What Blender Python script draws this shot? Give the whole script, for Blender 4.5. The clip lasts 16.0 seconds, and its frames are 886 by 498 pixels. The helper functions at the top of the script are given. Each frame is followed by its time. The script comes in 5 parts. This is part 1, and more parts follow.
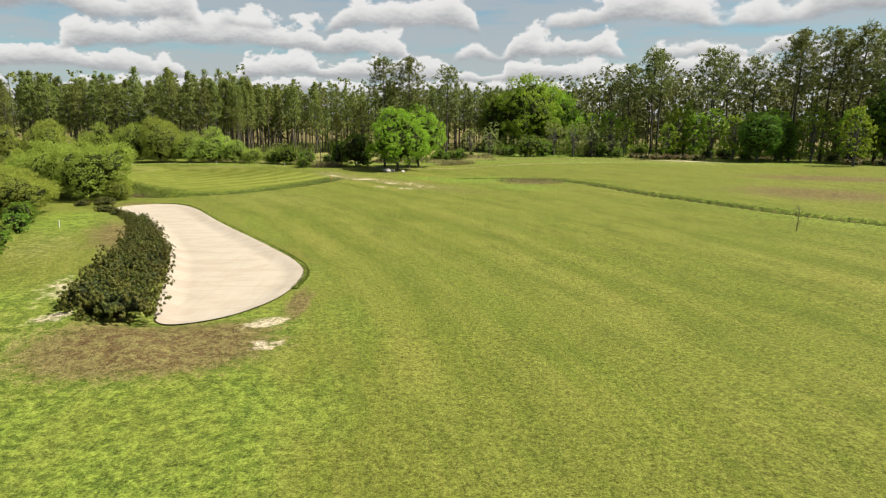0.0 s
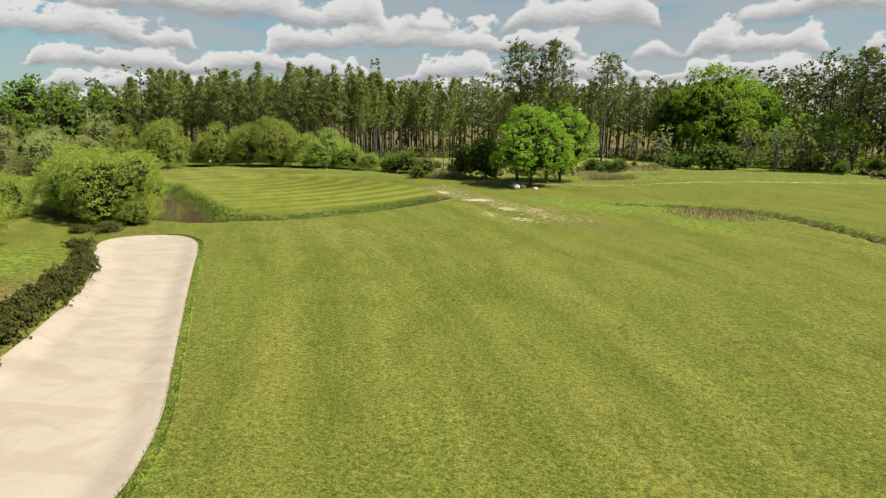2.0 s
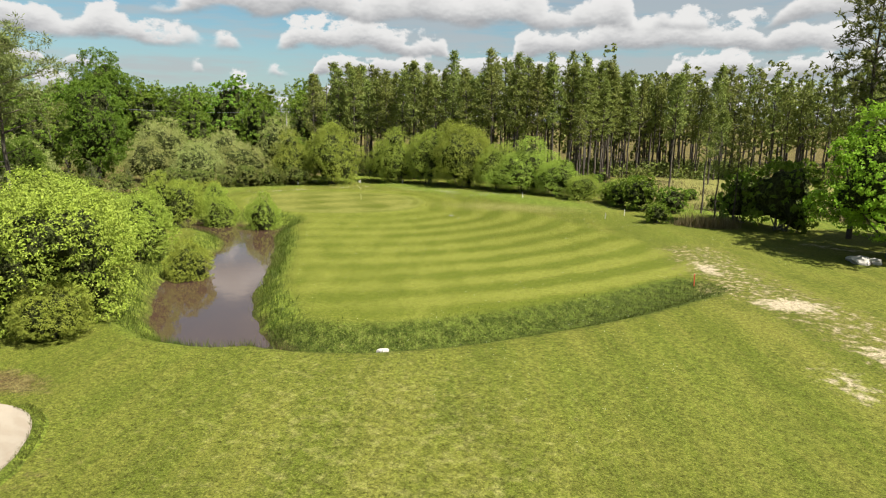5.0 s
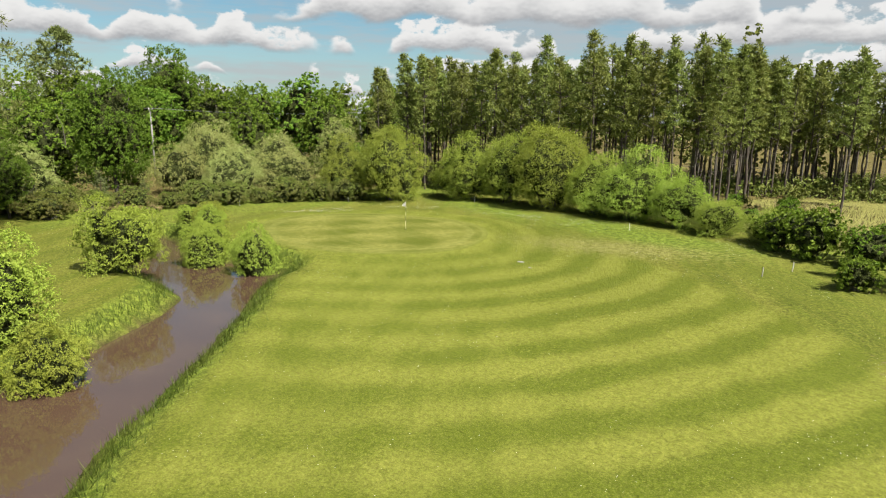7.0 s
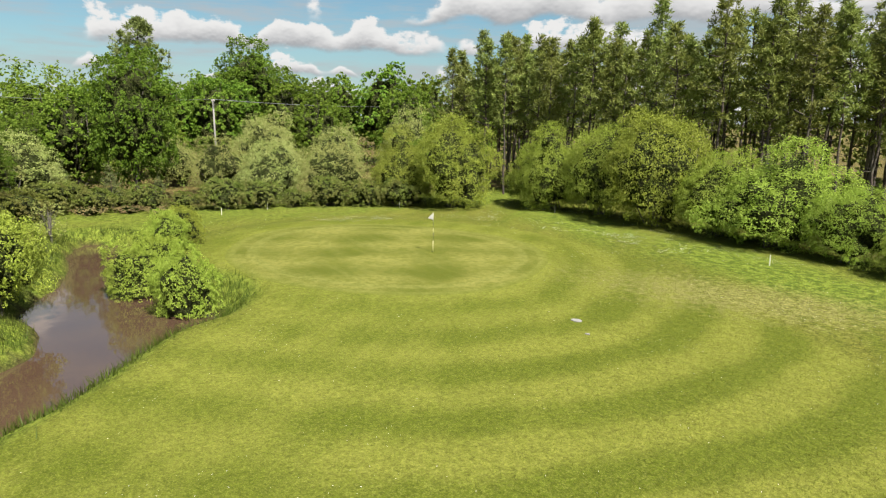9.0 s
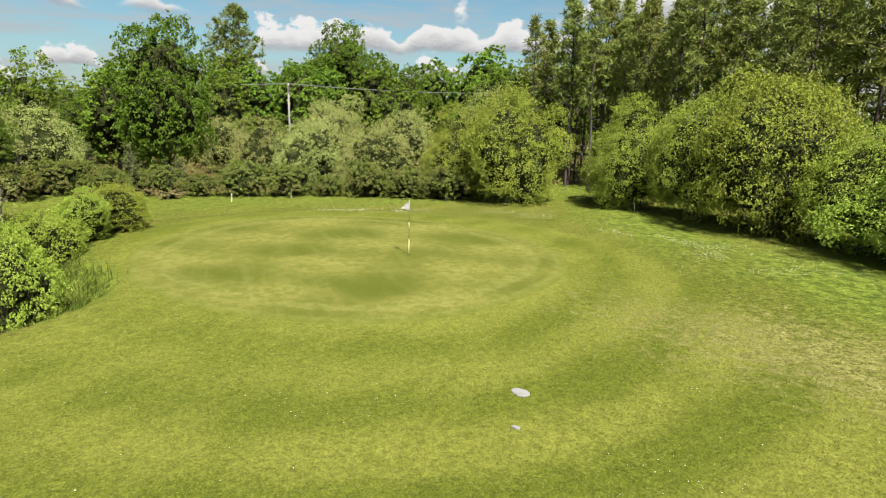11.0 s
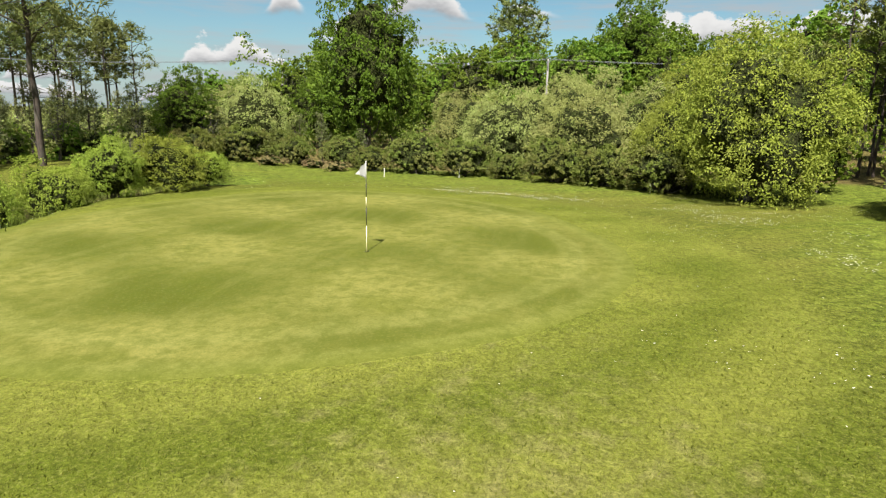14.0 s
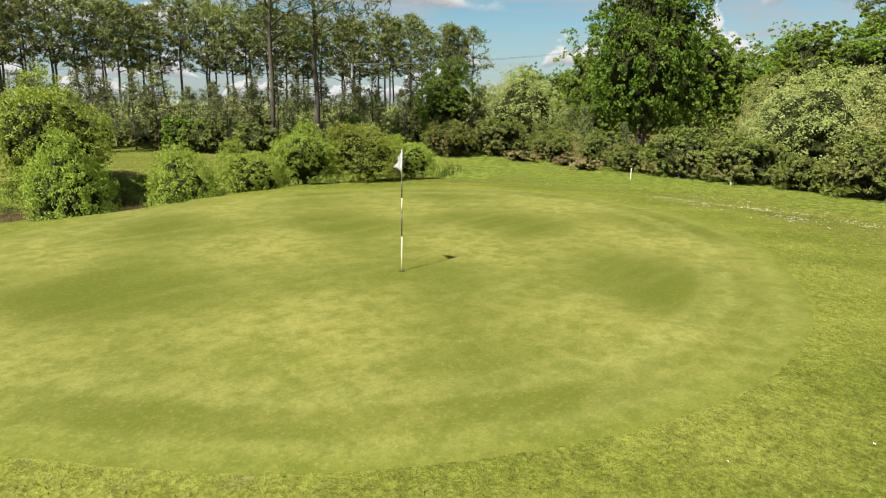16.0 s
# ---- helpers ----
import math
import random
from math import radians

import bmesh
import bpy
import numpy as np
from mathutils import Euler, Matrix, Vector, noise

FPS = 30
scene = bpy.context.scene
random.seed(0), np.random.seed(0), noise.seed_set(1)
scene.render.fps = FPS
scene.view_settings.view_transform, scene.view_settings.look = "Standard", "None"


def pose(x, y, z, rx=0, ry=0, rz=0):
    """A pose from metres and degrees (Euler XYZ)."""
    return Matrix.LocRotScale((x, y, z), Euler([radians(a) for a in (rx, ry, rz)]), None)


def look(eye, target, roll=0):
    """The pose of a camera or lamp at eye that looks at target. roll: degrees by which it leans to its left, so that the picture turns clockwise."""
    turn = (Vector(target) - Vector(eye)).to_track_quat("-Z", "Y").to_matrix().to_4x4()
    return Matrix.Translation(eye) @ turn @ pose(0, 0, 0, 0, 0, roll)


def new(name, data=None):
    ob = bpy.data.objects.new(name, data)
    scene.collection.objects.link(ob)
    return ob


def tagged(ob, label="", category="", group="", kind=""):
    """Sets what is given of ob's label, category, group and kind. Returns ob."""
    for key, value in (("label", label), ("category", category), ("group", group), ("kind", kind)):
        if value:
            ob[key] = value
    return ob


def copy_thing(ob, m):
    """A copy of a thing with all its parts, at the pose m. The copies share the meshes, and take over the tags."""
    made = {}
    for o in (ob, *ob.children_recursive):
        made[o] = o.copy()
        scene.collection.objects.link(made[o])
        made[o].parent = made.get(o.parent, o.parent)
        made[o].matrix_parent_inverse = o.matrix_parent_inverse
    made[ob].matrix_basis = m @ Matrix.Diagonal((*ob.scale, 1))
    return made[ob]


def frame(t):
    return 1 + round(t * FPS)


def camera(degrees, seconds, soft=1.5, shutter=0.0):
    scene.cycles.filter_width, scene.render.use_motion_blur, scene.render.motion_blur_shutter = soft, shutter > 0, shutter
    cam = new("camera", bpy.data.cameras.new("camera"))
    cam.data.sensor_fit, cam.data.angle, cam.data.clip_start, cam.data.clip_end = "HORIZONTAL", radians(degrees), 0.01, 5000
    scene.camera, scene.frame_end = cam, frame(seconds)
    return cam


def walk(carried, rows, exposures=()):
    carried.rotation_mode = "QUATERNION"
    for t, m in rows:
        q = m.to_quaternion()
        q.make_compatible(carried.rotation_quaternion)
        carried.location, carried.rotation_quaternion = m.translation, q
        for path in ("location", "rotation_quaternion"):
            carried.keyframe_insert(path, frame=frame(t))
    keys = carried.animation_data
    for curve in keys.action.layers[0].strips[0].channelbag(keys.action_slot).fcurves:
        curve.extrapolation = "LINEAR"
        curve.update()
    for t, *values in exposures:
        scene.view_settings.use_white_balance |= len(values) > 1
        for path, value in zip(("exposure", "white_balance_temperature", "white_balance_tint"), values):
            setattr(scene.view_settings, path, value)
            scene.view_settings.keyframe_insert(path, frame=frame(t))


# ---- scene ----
cam = camera(70.9, 16.0, soft=1.2)
METRES, EYE, TILT, LEAN, TURN = 120.0, 7.92, 0.0, 0.0, 0.0
ROWS = [
    (0.0, 0.0, 0.0, 0.0, 0.05, -11.77, -0.23),
    (0.5, 0.0099, 0.0459, 0.0002, 3.7, -11.82, -0.32),
    (1.0, 0.017, 0.0926, 0.0002, 7.31, -11.85, -0.41),
    (1.5, 0.0208, 0.1397, 0.0007, 11.11, -11.87, -0.45),
    (2.0, 0.0209, 0.1862, 0.0011, 15.27, -11.85, -0.52),
    (2.5, 0.0169, 0.2313, 0.0012, 19.3, -11.92, -0.55),
    (3.0, 0.008, 0.2754, 0.0017, 23.42, -11.93, -0.62),
    (3.5, -0.0054, 0.3178, 0.0022, 27.73, -11.93, -0.7),
    (4.0, -0.0222, 0.3581, 0.0027, 31.1, -11.86, -0.71),
    (4.5, -0.0404, 0.396, 0.0028, 33.99, -11.81, -0.72),
    (7.0, -0.1315, 0.5595, 0.003, 46.13, -11.72, -0.73),
    (7.5, -0.1475, 0.5874, 0.0015, 48.7, -11.7, -0.73),
    (8.0, -0.1633, 0.615, -0.0007, 51.52, -11.69, -0.72),
    (8.5, -0.1784, 0.6407, -0.0036, 54.34, -11.69, -0.73),
    (9.0, -0.1923, 0.6653, -0.0066, 57.24, -11.7, -0.75),
    (11.5, -0.2474, 0.773, -0.0255, 73.47, -11.72, -0.95),
    (12.0, -0.2585, 0.7922, -0.0283, 77.43, -11.81, -1.01),
    (12.5, -0.2716, 0.8097, -0.0307, 82.18, -11.91, -1.09),
    (13.0, -0.2852, 0.8243, -0.0334, 87.72, -11.98, -1.06),
    (13.5, -0.2981, 0.8371, -0.036, 94.22, -12.11, -1.06),
    (14.0, -0.3108, 0.8485, -0.038, 100.91, -12.26, -1.05),
    (14.5, -0.3239, 0.8585, -0.0394, 108.67, -12.43, -1.02),
    (15.0, -0.3373, 0.8662, -0.0401, 116.43, -12.58, -0.97),
    (15.5, -0.3505, 0.8716, -0.0407, 123.99, -12.71, -0.89),
    (16.0, -0.3632, 0.875, -0.0412, 131.58, -12.82, -0.82),
]
walk(cam, [(t, pose(0, 0, EYE, TILT, LEAN, TURN) @ pose(METRES * x, METRES * y, METRES * z, 90 + pitch, roll, yaw)) for t, x, y, z, yaw, pitch, roll in ROWS],
     exposures=((0.0, 1.30), (1.5, 1.16), (3.0, 1.20), (4.5, 1.31), (7.0, 1.36), (12.0, 1.37), (16.0, 1.37)))

# ---- light: a high sun from +x, a blue sky with broken cumulus ----
SUN_EL, SUN_AZ = 54.0, 0.0          # elevation, and degrees from +x towards +y


class Net:
    """A short way to write node trees."""

    def __init__(self, tree):
        self.tree = tree
        tree.nodes.clear()

    def add(self, kind, props=None, **ins):
        n = self.tree.nodes.new(kind)
        p = props or {}
        if "operation" in p:
            n.operation, n.use_clamp = p["operation"], p["use_clamp"]
        if "blend_type" in p:
            n.data_type, n.blend_type = p["data_type"], p["blend_type"]
        if "interpolation_type" in p:
            n.interpolation_type = p["interpolation_type"]
        if "attribute_name" in p:
            n.attribute_name = p["attribute_name"]
        for k, v in ins.items():
            key = int(k[1:]) if k[0] == "i" and k[1:].isdigit() else k.replace("_", " ")
            self.put(n.inputs[key], v)
        return n

    def put(self, socket, v):
        if isinstance(v, bpy.types.NodeSocket):
            self.tree.links.new(v, socket)
        elif isinstance(v, bpy.types.Node):
            self.tree.links.new(v.outputs[0], socket)
        elif isinstance(v, (tuple, list)) and len(v) == 3 and socket.type == "RGBA":
            socket.default_value = (*v, 1)
        else:
            socket.default_value = v

    def math(self, op, a, b=0.0, clamp=False):
        return self.add("ShaderNodeMath", {"operation": op, "use_clamp": clamp}, i0=a, i1=b).outputs[0]

    def mix(self, f, a, b, blend="MIX"):
        n = self.add("ShaderNodeMix", {"data_type": "RGBA", "blend_type": blend})
        self.put(n.inputs[0], f), self.put(n.inputs[6], a), self.put(n.inputs[7], b)
        return n.outputs[2]

    def noise(self, vec, scale, detail=3.0, rough=0.55, dist=0.0):
        return self.add("ShaderNodeTexNoise", Vector=vec, Scale=scale, Detail=detail, Roughness=rough, Distortion=dist).outputs[0]

    def step(self, v, lo, hi, a=0.0, b=1.0):
        n = self.add("ShaderNodeMapRange", {"interpolation_type": "SMOOTHSTEP"})
        for i, x in enumerate((v, lo, hi, a, b)):
            self.put(n.inputs[i], x)
        return n.outputs[0]

    def attr(self, name):
        return self.add("ShaderNodeAttribute", {"attribute_name": name}).outputs["Fac"]


def make_sky():
    world = bpy.data.worlds.new("sky")
    scene.world = world
    world.use_nodes = True
    n = Net(world.node_tree)
    sky = n.add("ShaderNodeTexSky")
    sky.sky_type, sky.sun_disc, sky.sun_elevation, sky.sun_rotation = "NISHITA", False, radians(SUN_EL), radians(90 - SUN_AZ)
    sky.air_density, sky.dust_density, sky.ozone_density = 1.0, 0.6, 1.5
    way = n.add("ShaderNodeTexCoord").outputs["Generated"]
    s = n.add("ShaderNodeSeparateXYZ", Vector=way)
    z = n.math("MAXIMUM", s.outputs[2], 0.0)

    # rows of flat-based cumulus, the far ones low and small, the near ones high and wide
    turn = n.math("MULTIPLY", n.math("ARCTAN2", n.math("MULTIPLY", s.outputs[0], -1.0), s.outputs[1]), 180 / math.pi)
    lift = n.math("MULTIPLY", n.math("ARCSINE", s.outputs[2]), 180 / math.pi)
    open_sky = n.step(turn, 22.0, 62.0, -0.075, 0.075)

    def row(base, tall, wide, level, seed):
        def at(su, sv, dv=0.0):
            u = n.math("ADD", n.math("DIVIDE", turn, wide * su), seed)
            v = n.math("ADD", n.math("DIVIDE", n.math("ADD", lift, dv), wide * sv), seed * 1.7)
            return n.add("ShaderNodeCombineXYZ", X=u, Y=v, Z=seed).outputs[0]
        mass = n.noise(at(1.0, 3.0), 1.0, 2.0, 0.5)
        puff = n.noise(at(0.30, 0.20), 1.0, 5.0, 0.58)
        puff_up = n.noise(at(0.30, 0.20, 0.05 * tall), 1.0, 3.0, 0.55)
        swell = n.step(n.math("SUBTRACT", mass, open_sky), level, level + 0.16)
        top = n.math("MULTIPLY", n.math("MULTIPLY", swell, tall), n.math("ADD", n.math("MULTIPLY", puff, 1.9), 0.02))
        sag = n.math("ADD", n.math("MULTIPLY", n.math("SUBTRACT", puff, 0.5), 0.5 * tall), n.math("MULTIPLY", n.math("SUBTRACT", mass, 0.5), 1.5 * tall))
        foot = n.math("SUBTRACT", n.math("SUBTRACT", lift, base), sag)
        body = n.math("MULTIPLY", n.step(n.math("SUBTRACT", top, foot), 0.0, 0.20 * tall), n.step(foot, -0.06 * tall, 0.16 * tall))
        body = n.math("MULTIPLY", body, n.step(swell, 0.08, 0.5))
        rise = n.math("ADD", n.math("DIVIDE", foot, n.math("MAXIMUM", top, 0.05)), n.math("MULTIPLY", n.math("SUBTRACT", puff, puff_up), 1.6))
        lit = n.step(n.math("ADD", rise, n.math("MULTIPLY", n.math("SUBTRACT", puff, 0.5), 0.7)), -0.10, 0.72)
        return body, n.mix(lit, (0.60, 0.62, 0.65), (1.40, 1.39, 1.37))

    blue = n.mix(1.0, sky.outputs[0], (0.138, 0.178, 0.172), "MULTIPLY")
    colour = n.mix(n.step(z, 0.0, 0.16, 0.62, 0.0), blue, (0.72, 0.84, 0.92))
    veil = n.noise(n.add("ShaderNodeCombineXYZ", X=n.math("DIVIDE", turn, 11.0), Y=n.math("DIVIDE", lift, 1.6), Z=3.0).outputs[0], 1.0, 4.0, 0.6)
    colour = n.mix(n.step(n.math("SUBTRACT", veil, open_sky), 0.34, 0.62, 0.0, 0.70), colour, (0.82, 0.84, 0.86))
    for base, tall, wide, level, seed in ((0.6, 1.1, 5.0, 0.30, 3.3), (1.9, 1.5, 6.5, 0.36, 9.1), (3.5, 1.9, 8.0, 0.38, 15.7), (5.4, 2.6, 10.0, 0.40, 24.2), (7.8, 3.2, 13.0, 0.40, 31.9),
                                          (11.5, 5.0, 19.0, 0.42, 42.6), (18.0, 8.0, 28.0, 0.43, 55.1), (30.0, 14.0, 42.0, 0.45, 63.8)):
        body, cloud = row(base, tall, wide, level, seed)
        colour = n.mix(body, colour, cloud)
    n.add("ShaderNodeOutputWorld", Surface=n.add("ShaderNodeBackground", Color=colour, Strength=SKY))


SKY, SUN = 0.235, 5.0
make_sky()
sun = new("sun", bpy.data.lights.new("sun", "SUN"))
sun.data.energy, sun.data.angle, sun.data.color = SUN, radians(0.6), (1.0, 0.95, 0.86)
_e, _a = radians(SUN_EL), radians(SUN_AZ)
sun.matrix_world = look((math.cos(_e) * math.cos(_a) * 300, math.cos(_e) * math.sin(_a) * 300, math.sin(_e) * 300), (0, 0, 0))

# ---- materials ----


def material(name):
    m = bpy.data.materials.new(name)
    m.use_nodes = True
    return m, Net(m.node_tree)


def finish(n, shader, disp=None):
    n.add("ShaderNodeOutputMaterial", Surface=shader)


def bumped(n, height, strength, distance):
    return n.add("ShaderNodeBump", Strength=strength, Distance=distance, Height=height).outputs[0]


def leaf_material(name, dark, light, odd, through_light=0.35, rough=0.55):
    """Foliage: each leaf or sprig its own shade, with light coming through it."""
    m, n = material(name)
    isl = n.add("ShaderNodeNewGeometry").outputs["Random Per Island"]
    rnd = n.add("ShaderNodeObjectInfo").outputs["Random"]
    pos = n.add("ShaderNodeTexCoord").outputs["Object"]
    patch = n.step(n.noise(pos, 0.7, 2.0), 0.35, 0.65)
    c = n.mix(n.step(isl, -0.4, 1.3), dark, light)
    c = n.mix(n.math("MULTIPLY", patch, 0.45), c, odd)
    hsv = n.add("ShaderNodeHueSaturation", Hue=n.math("ADD", n.math("MULTIPLY", rnd, 0.03), 0.485), Saturation=1.0,
                Value=n.math("ADD", n.math("MULTIPLY", rnd, 0.35), 0.82), Color=c)
    p = n.add("ShaderNodeBsdfPrincipled", Base_Color=hsv, Roughness=rough)
    p.inputs["Specular IOR Level"].default_value = 0.15
    t = n.add("ShaderNodeBsdfTranslucent", Color=hsv)
    finish(n, n.add("ShaderNodeMixShader", Fac=through_light, i1=p, i2=t))
    return m


def shade_hull_material():
    """Hull inside a crown, mottled dark as the shade seen between the sprays."""
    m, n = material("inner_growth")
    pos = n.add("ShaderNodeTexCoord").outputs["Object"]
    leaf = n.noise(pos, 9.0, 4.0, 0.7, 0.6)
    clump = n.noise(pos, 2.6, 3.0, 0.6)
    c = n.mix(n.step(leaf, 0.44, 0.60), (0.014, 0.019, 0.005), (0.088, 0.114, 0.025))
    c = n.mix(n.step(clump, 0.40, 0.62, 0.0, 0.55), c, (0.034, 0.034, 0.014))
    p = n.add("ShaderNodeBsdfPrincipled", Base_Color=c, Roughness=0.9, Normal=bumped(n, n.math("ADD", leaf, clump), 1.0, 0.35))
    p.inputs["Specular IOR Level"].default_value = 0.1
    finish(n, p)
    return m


def bark_material(name, a, b, scale=3.0):
    m, n = material(name)
    pos = n.add("ShaderNodeTexCoord").outputs["Object"]
    st = n.add("ShaderNodeMapping", Vector=pos, Scale=(1, 1, 0.25)).outputs[0]
    k = n.noise(st, scale * 3, 5.0, 0.65)
    c = n.mix(n.step(k, 0.35, 0.65), a, b)
    c = n.mix(n.step(n.noise(pos, 0.8, 2.0), 0.4, 0.7, 0.0, 0.4), c, (0.112, 0.119, 0.0840))
    finish(n, n.add("ShaderNodeBsdfPrincipled", Base_Color=c, Roughness=0.9, Normal=bumped(n, k, 0.8, 0.03)))
    return m


def plain_material(name, colour, rough=0.6, metal=0.0, grain=20.0, wear=0.25):
    m, n = material(name)
    pos = n.add("ShaderNodeTexCoord").outputs["Object"]
    k = n.noise(pos, grain, 4.0)
    dark = tuple(v * 0.55 for v in colour)
    c = n.mix(n.step(n.noise(pos, grain * 0.2, 3.0), 0.4, 0.75, 0.0, wear), colour, dark)
    finish(n, n.add("ShaderNodeBsdfPrincipled", Base_Color=c, Roughness=rough, Metallic=metal, Normal=bumped(n, k, 0.3, 0.005)))
    return m


def turf_material(name="turf"):
    """Mown grass, with rough, straw, bare earth and sand where the attributes say so."""
    m, n = material(name)
    pos = n.add("ShaderNodeNewGeometry").outputs["Position"]
    across, run = n.attr("across"), n.attr("run")
    along = n.add("ShaderNodeCombineXYZ", X=across, Y=n.math("MULTIPLY", run, 0.07)).outputs[0]
    big = n.noise(pos, 0.055, 3.0)
    mid = n.noise(n.add("ShaderNodeCombineXYZ", X=across, Y=n.math("MULTIPLY", run, 0.42)).outputs[0], 0.5, 4.0, 0.6)
    small = n.noise(pos, 2.3, 5.0, 0.65)
    blade = n.noise(pos, 14.0, 6.0, 0.8)
    streak = n.noise(along, 0.55, 4.0, 0.6)
    fine_streak = n.noise(along, 4.5, 4.0, 0.65)

    green, dark, pale = (0.0640, 0.0820, 0.0080), (0.0370, 0.0530, 0.0046), (0.1180, 0.1160, 0.0220)
    clump = n.noise(pos, 5.5, 4.0, 0.7)
    c = n.mix(n.step(streak, 0.30, 0.72, 0.08, 0.92), green, pale)
    c = n.mix(n.step(mid, 0.46, 0.66, 0.0, 0.5), c, dark)
    c = n.mix(n.step(big, 0.44, 0.62, 0.0, 0.5), c, (0.0731, 0.0928, 0.0112))
    c = n.mix(n.step(fine_streak, 0.46, 0.70, 0.0, 0.5), c, pale)
    lane = n.math("SINE", n.math("ADD", n.math("MULTIPLY", across, 2 * math.pi / 4.6), n.math("MULTIPLY", mid, 2.5)))
    c = n.mix(n.step(lane, -0.6, 0.8, 0.0, 0.14), c, tuple(v * 0.62 for v in green))
    # mowing bands round the green
    ap, band = n.attr("apron"), n.attr("band")
    wob = n.math("ADD", band, n.math("MULTIPLY", n.math("SUBTRACT", mid, 0.5), 3.2))
    striped = n.mix(n.step(wob, -0.8, 0.8), (0.0750, 0.0935, 0.0092), (0.1430, 0.1520, 0.0255))
    striped = n.mix(n.step(small, 0.42, 0.7, 0.0, 0.4), striped, (0.0686, 0.0870, 0.0078))
    c = n.mix(ap, c, striped)
    # longer, darker grass
    r = n.step(n.math("ADD", n.attr("rough"), n.math("MULTIPLY", n.math("SUBTRACT", mid, 0.5), 0.6)), 0.25, 0.80)
    c = n.mix(r, c, n.mix(n.step(small, 0.38, 0.62), (0.044, 0.072, 0.008), (0.124, 0.160, 0.021)))
    # long rank grass in the ditches, its colour darkened for the shade there
    c = n.mix(n.attr("rank_shade"), c, n.mix(n.step(small, 0.38, 0.62), (0.018, 0.030, 0.004), (0.046, 0.064, 0.009)))
    # straw
    d = n.step(n.math("ADD", n.attr("straw"), n.math("MULTIPLY", n.math("SUBTRACT", small, 0.5), 2.0)), 0.3, 1.0)
    c = n.mix(d, c, n.mix(blade, (0.110, 0.108, 0.030), (0.190, 0.178, 0.060)))
    # brown growth and earth
    e = n.step(n.math("ADD", n.attr("earth"), n.math("MULTIPLY", n.math("SUBTRACT", small, 0.5), 1.6)), 0.3, 0.85)
    c = n.mix(e, c, n.mix(n.step(small, 0.4, 0.6), (0.062, 0.036, 0.018), (0.105, 0.085, 0.032)))
    # pale sand showing through
    q = n.step(n.math("ADD", n.attr("sandy"), n.math("MULTIPLY", n.math("SUBTRACT", small, 0.5), 1.7)), 0.42, 0.85)
    c = n.mix(q, c, n.mix(blade, (0.2500, 0.2000, 0.1320), (0.3700, 0.3150, 0.2300)))
    # mud under the water line
    w = n.attr("mud")
    c = n.mix(w, c, (0.0348, 0.0232, 0.0128))
    speck = n.noise(pos, 27.0, 3.0, 0.7)
    c = n.mix(n.step(speck, 0.50, 0.66, 0.0, 0.46), c, (0.190, 0.190, 0.052))
    c = n.mix(n.step(speck, 0.48, 0.32, 0.0, 0.45), c, (0.040, 0.056, 0.007))
    val = n.math("ADD", n.math("MULTIPLY", n.step(blade, 0.32, 0.68), 1.05), n.math("ADD", n.math("MULTIPLY", small, 0.35), n.math("MULTIPLY", n.step(clump, 0.34, 0.66), 0.56)))
    val = n.math("ADD", val, n.math("MULTIPLY", n.math("SUBTRACT", 0.88, val), n.math("MULTIPLY", ap, 0.5)))
    c = n.mix(1.0, c, n.add("ShaderNodeCombineXYZ", X=n.math("ADD", val, 0.03), Y=n.math("ADD", val, 0.03), Z=n.math("ADD", val, 0.02)).outputs[0], "MULTIPLY")
    relief = n.math("ADD", n.math("MULTIPLY", blade, 0.35), n.math("ADD", n.math("MULTIPLY", small, 0.8), n.math("MULTIPLY", clump, 0.6)))
    p = n.add("ShaderNodeBsdfPrincipled", Base_Color=c, Roughness=0.85, Normal=bumped(n, relief, 0.85, 0.10))
    p.inputs["Specular IOR Level"].default_value = 0.06
    finish(n, p)
    return m


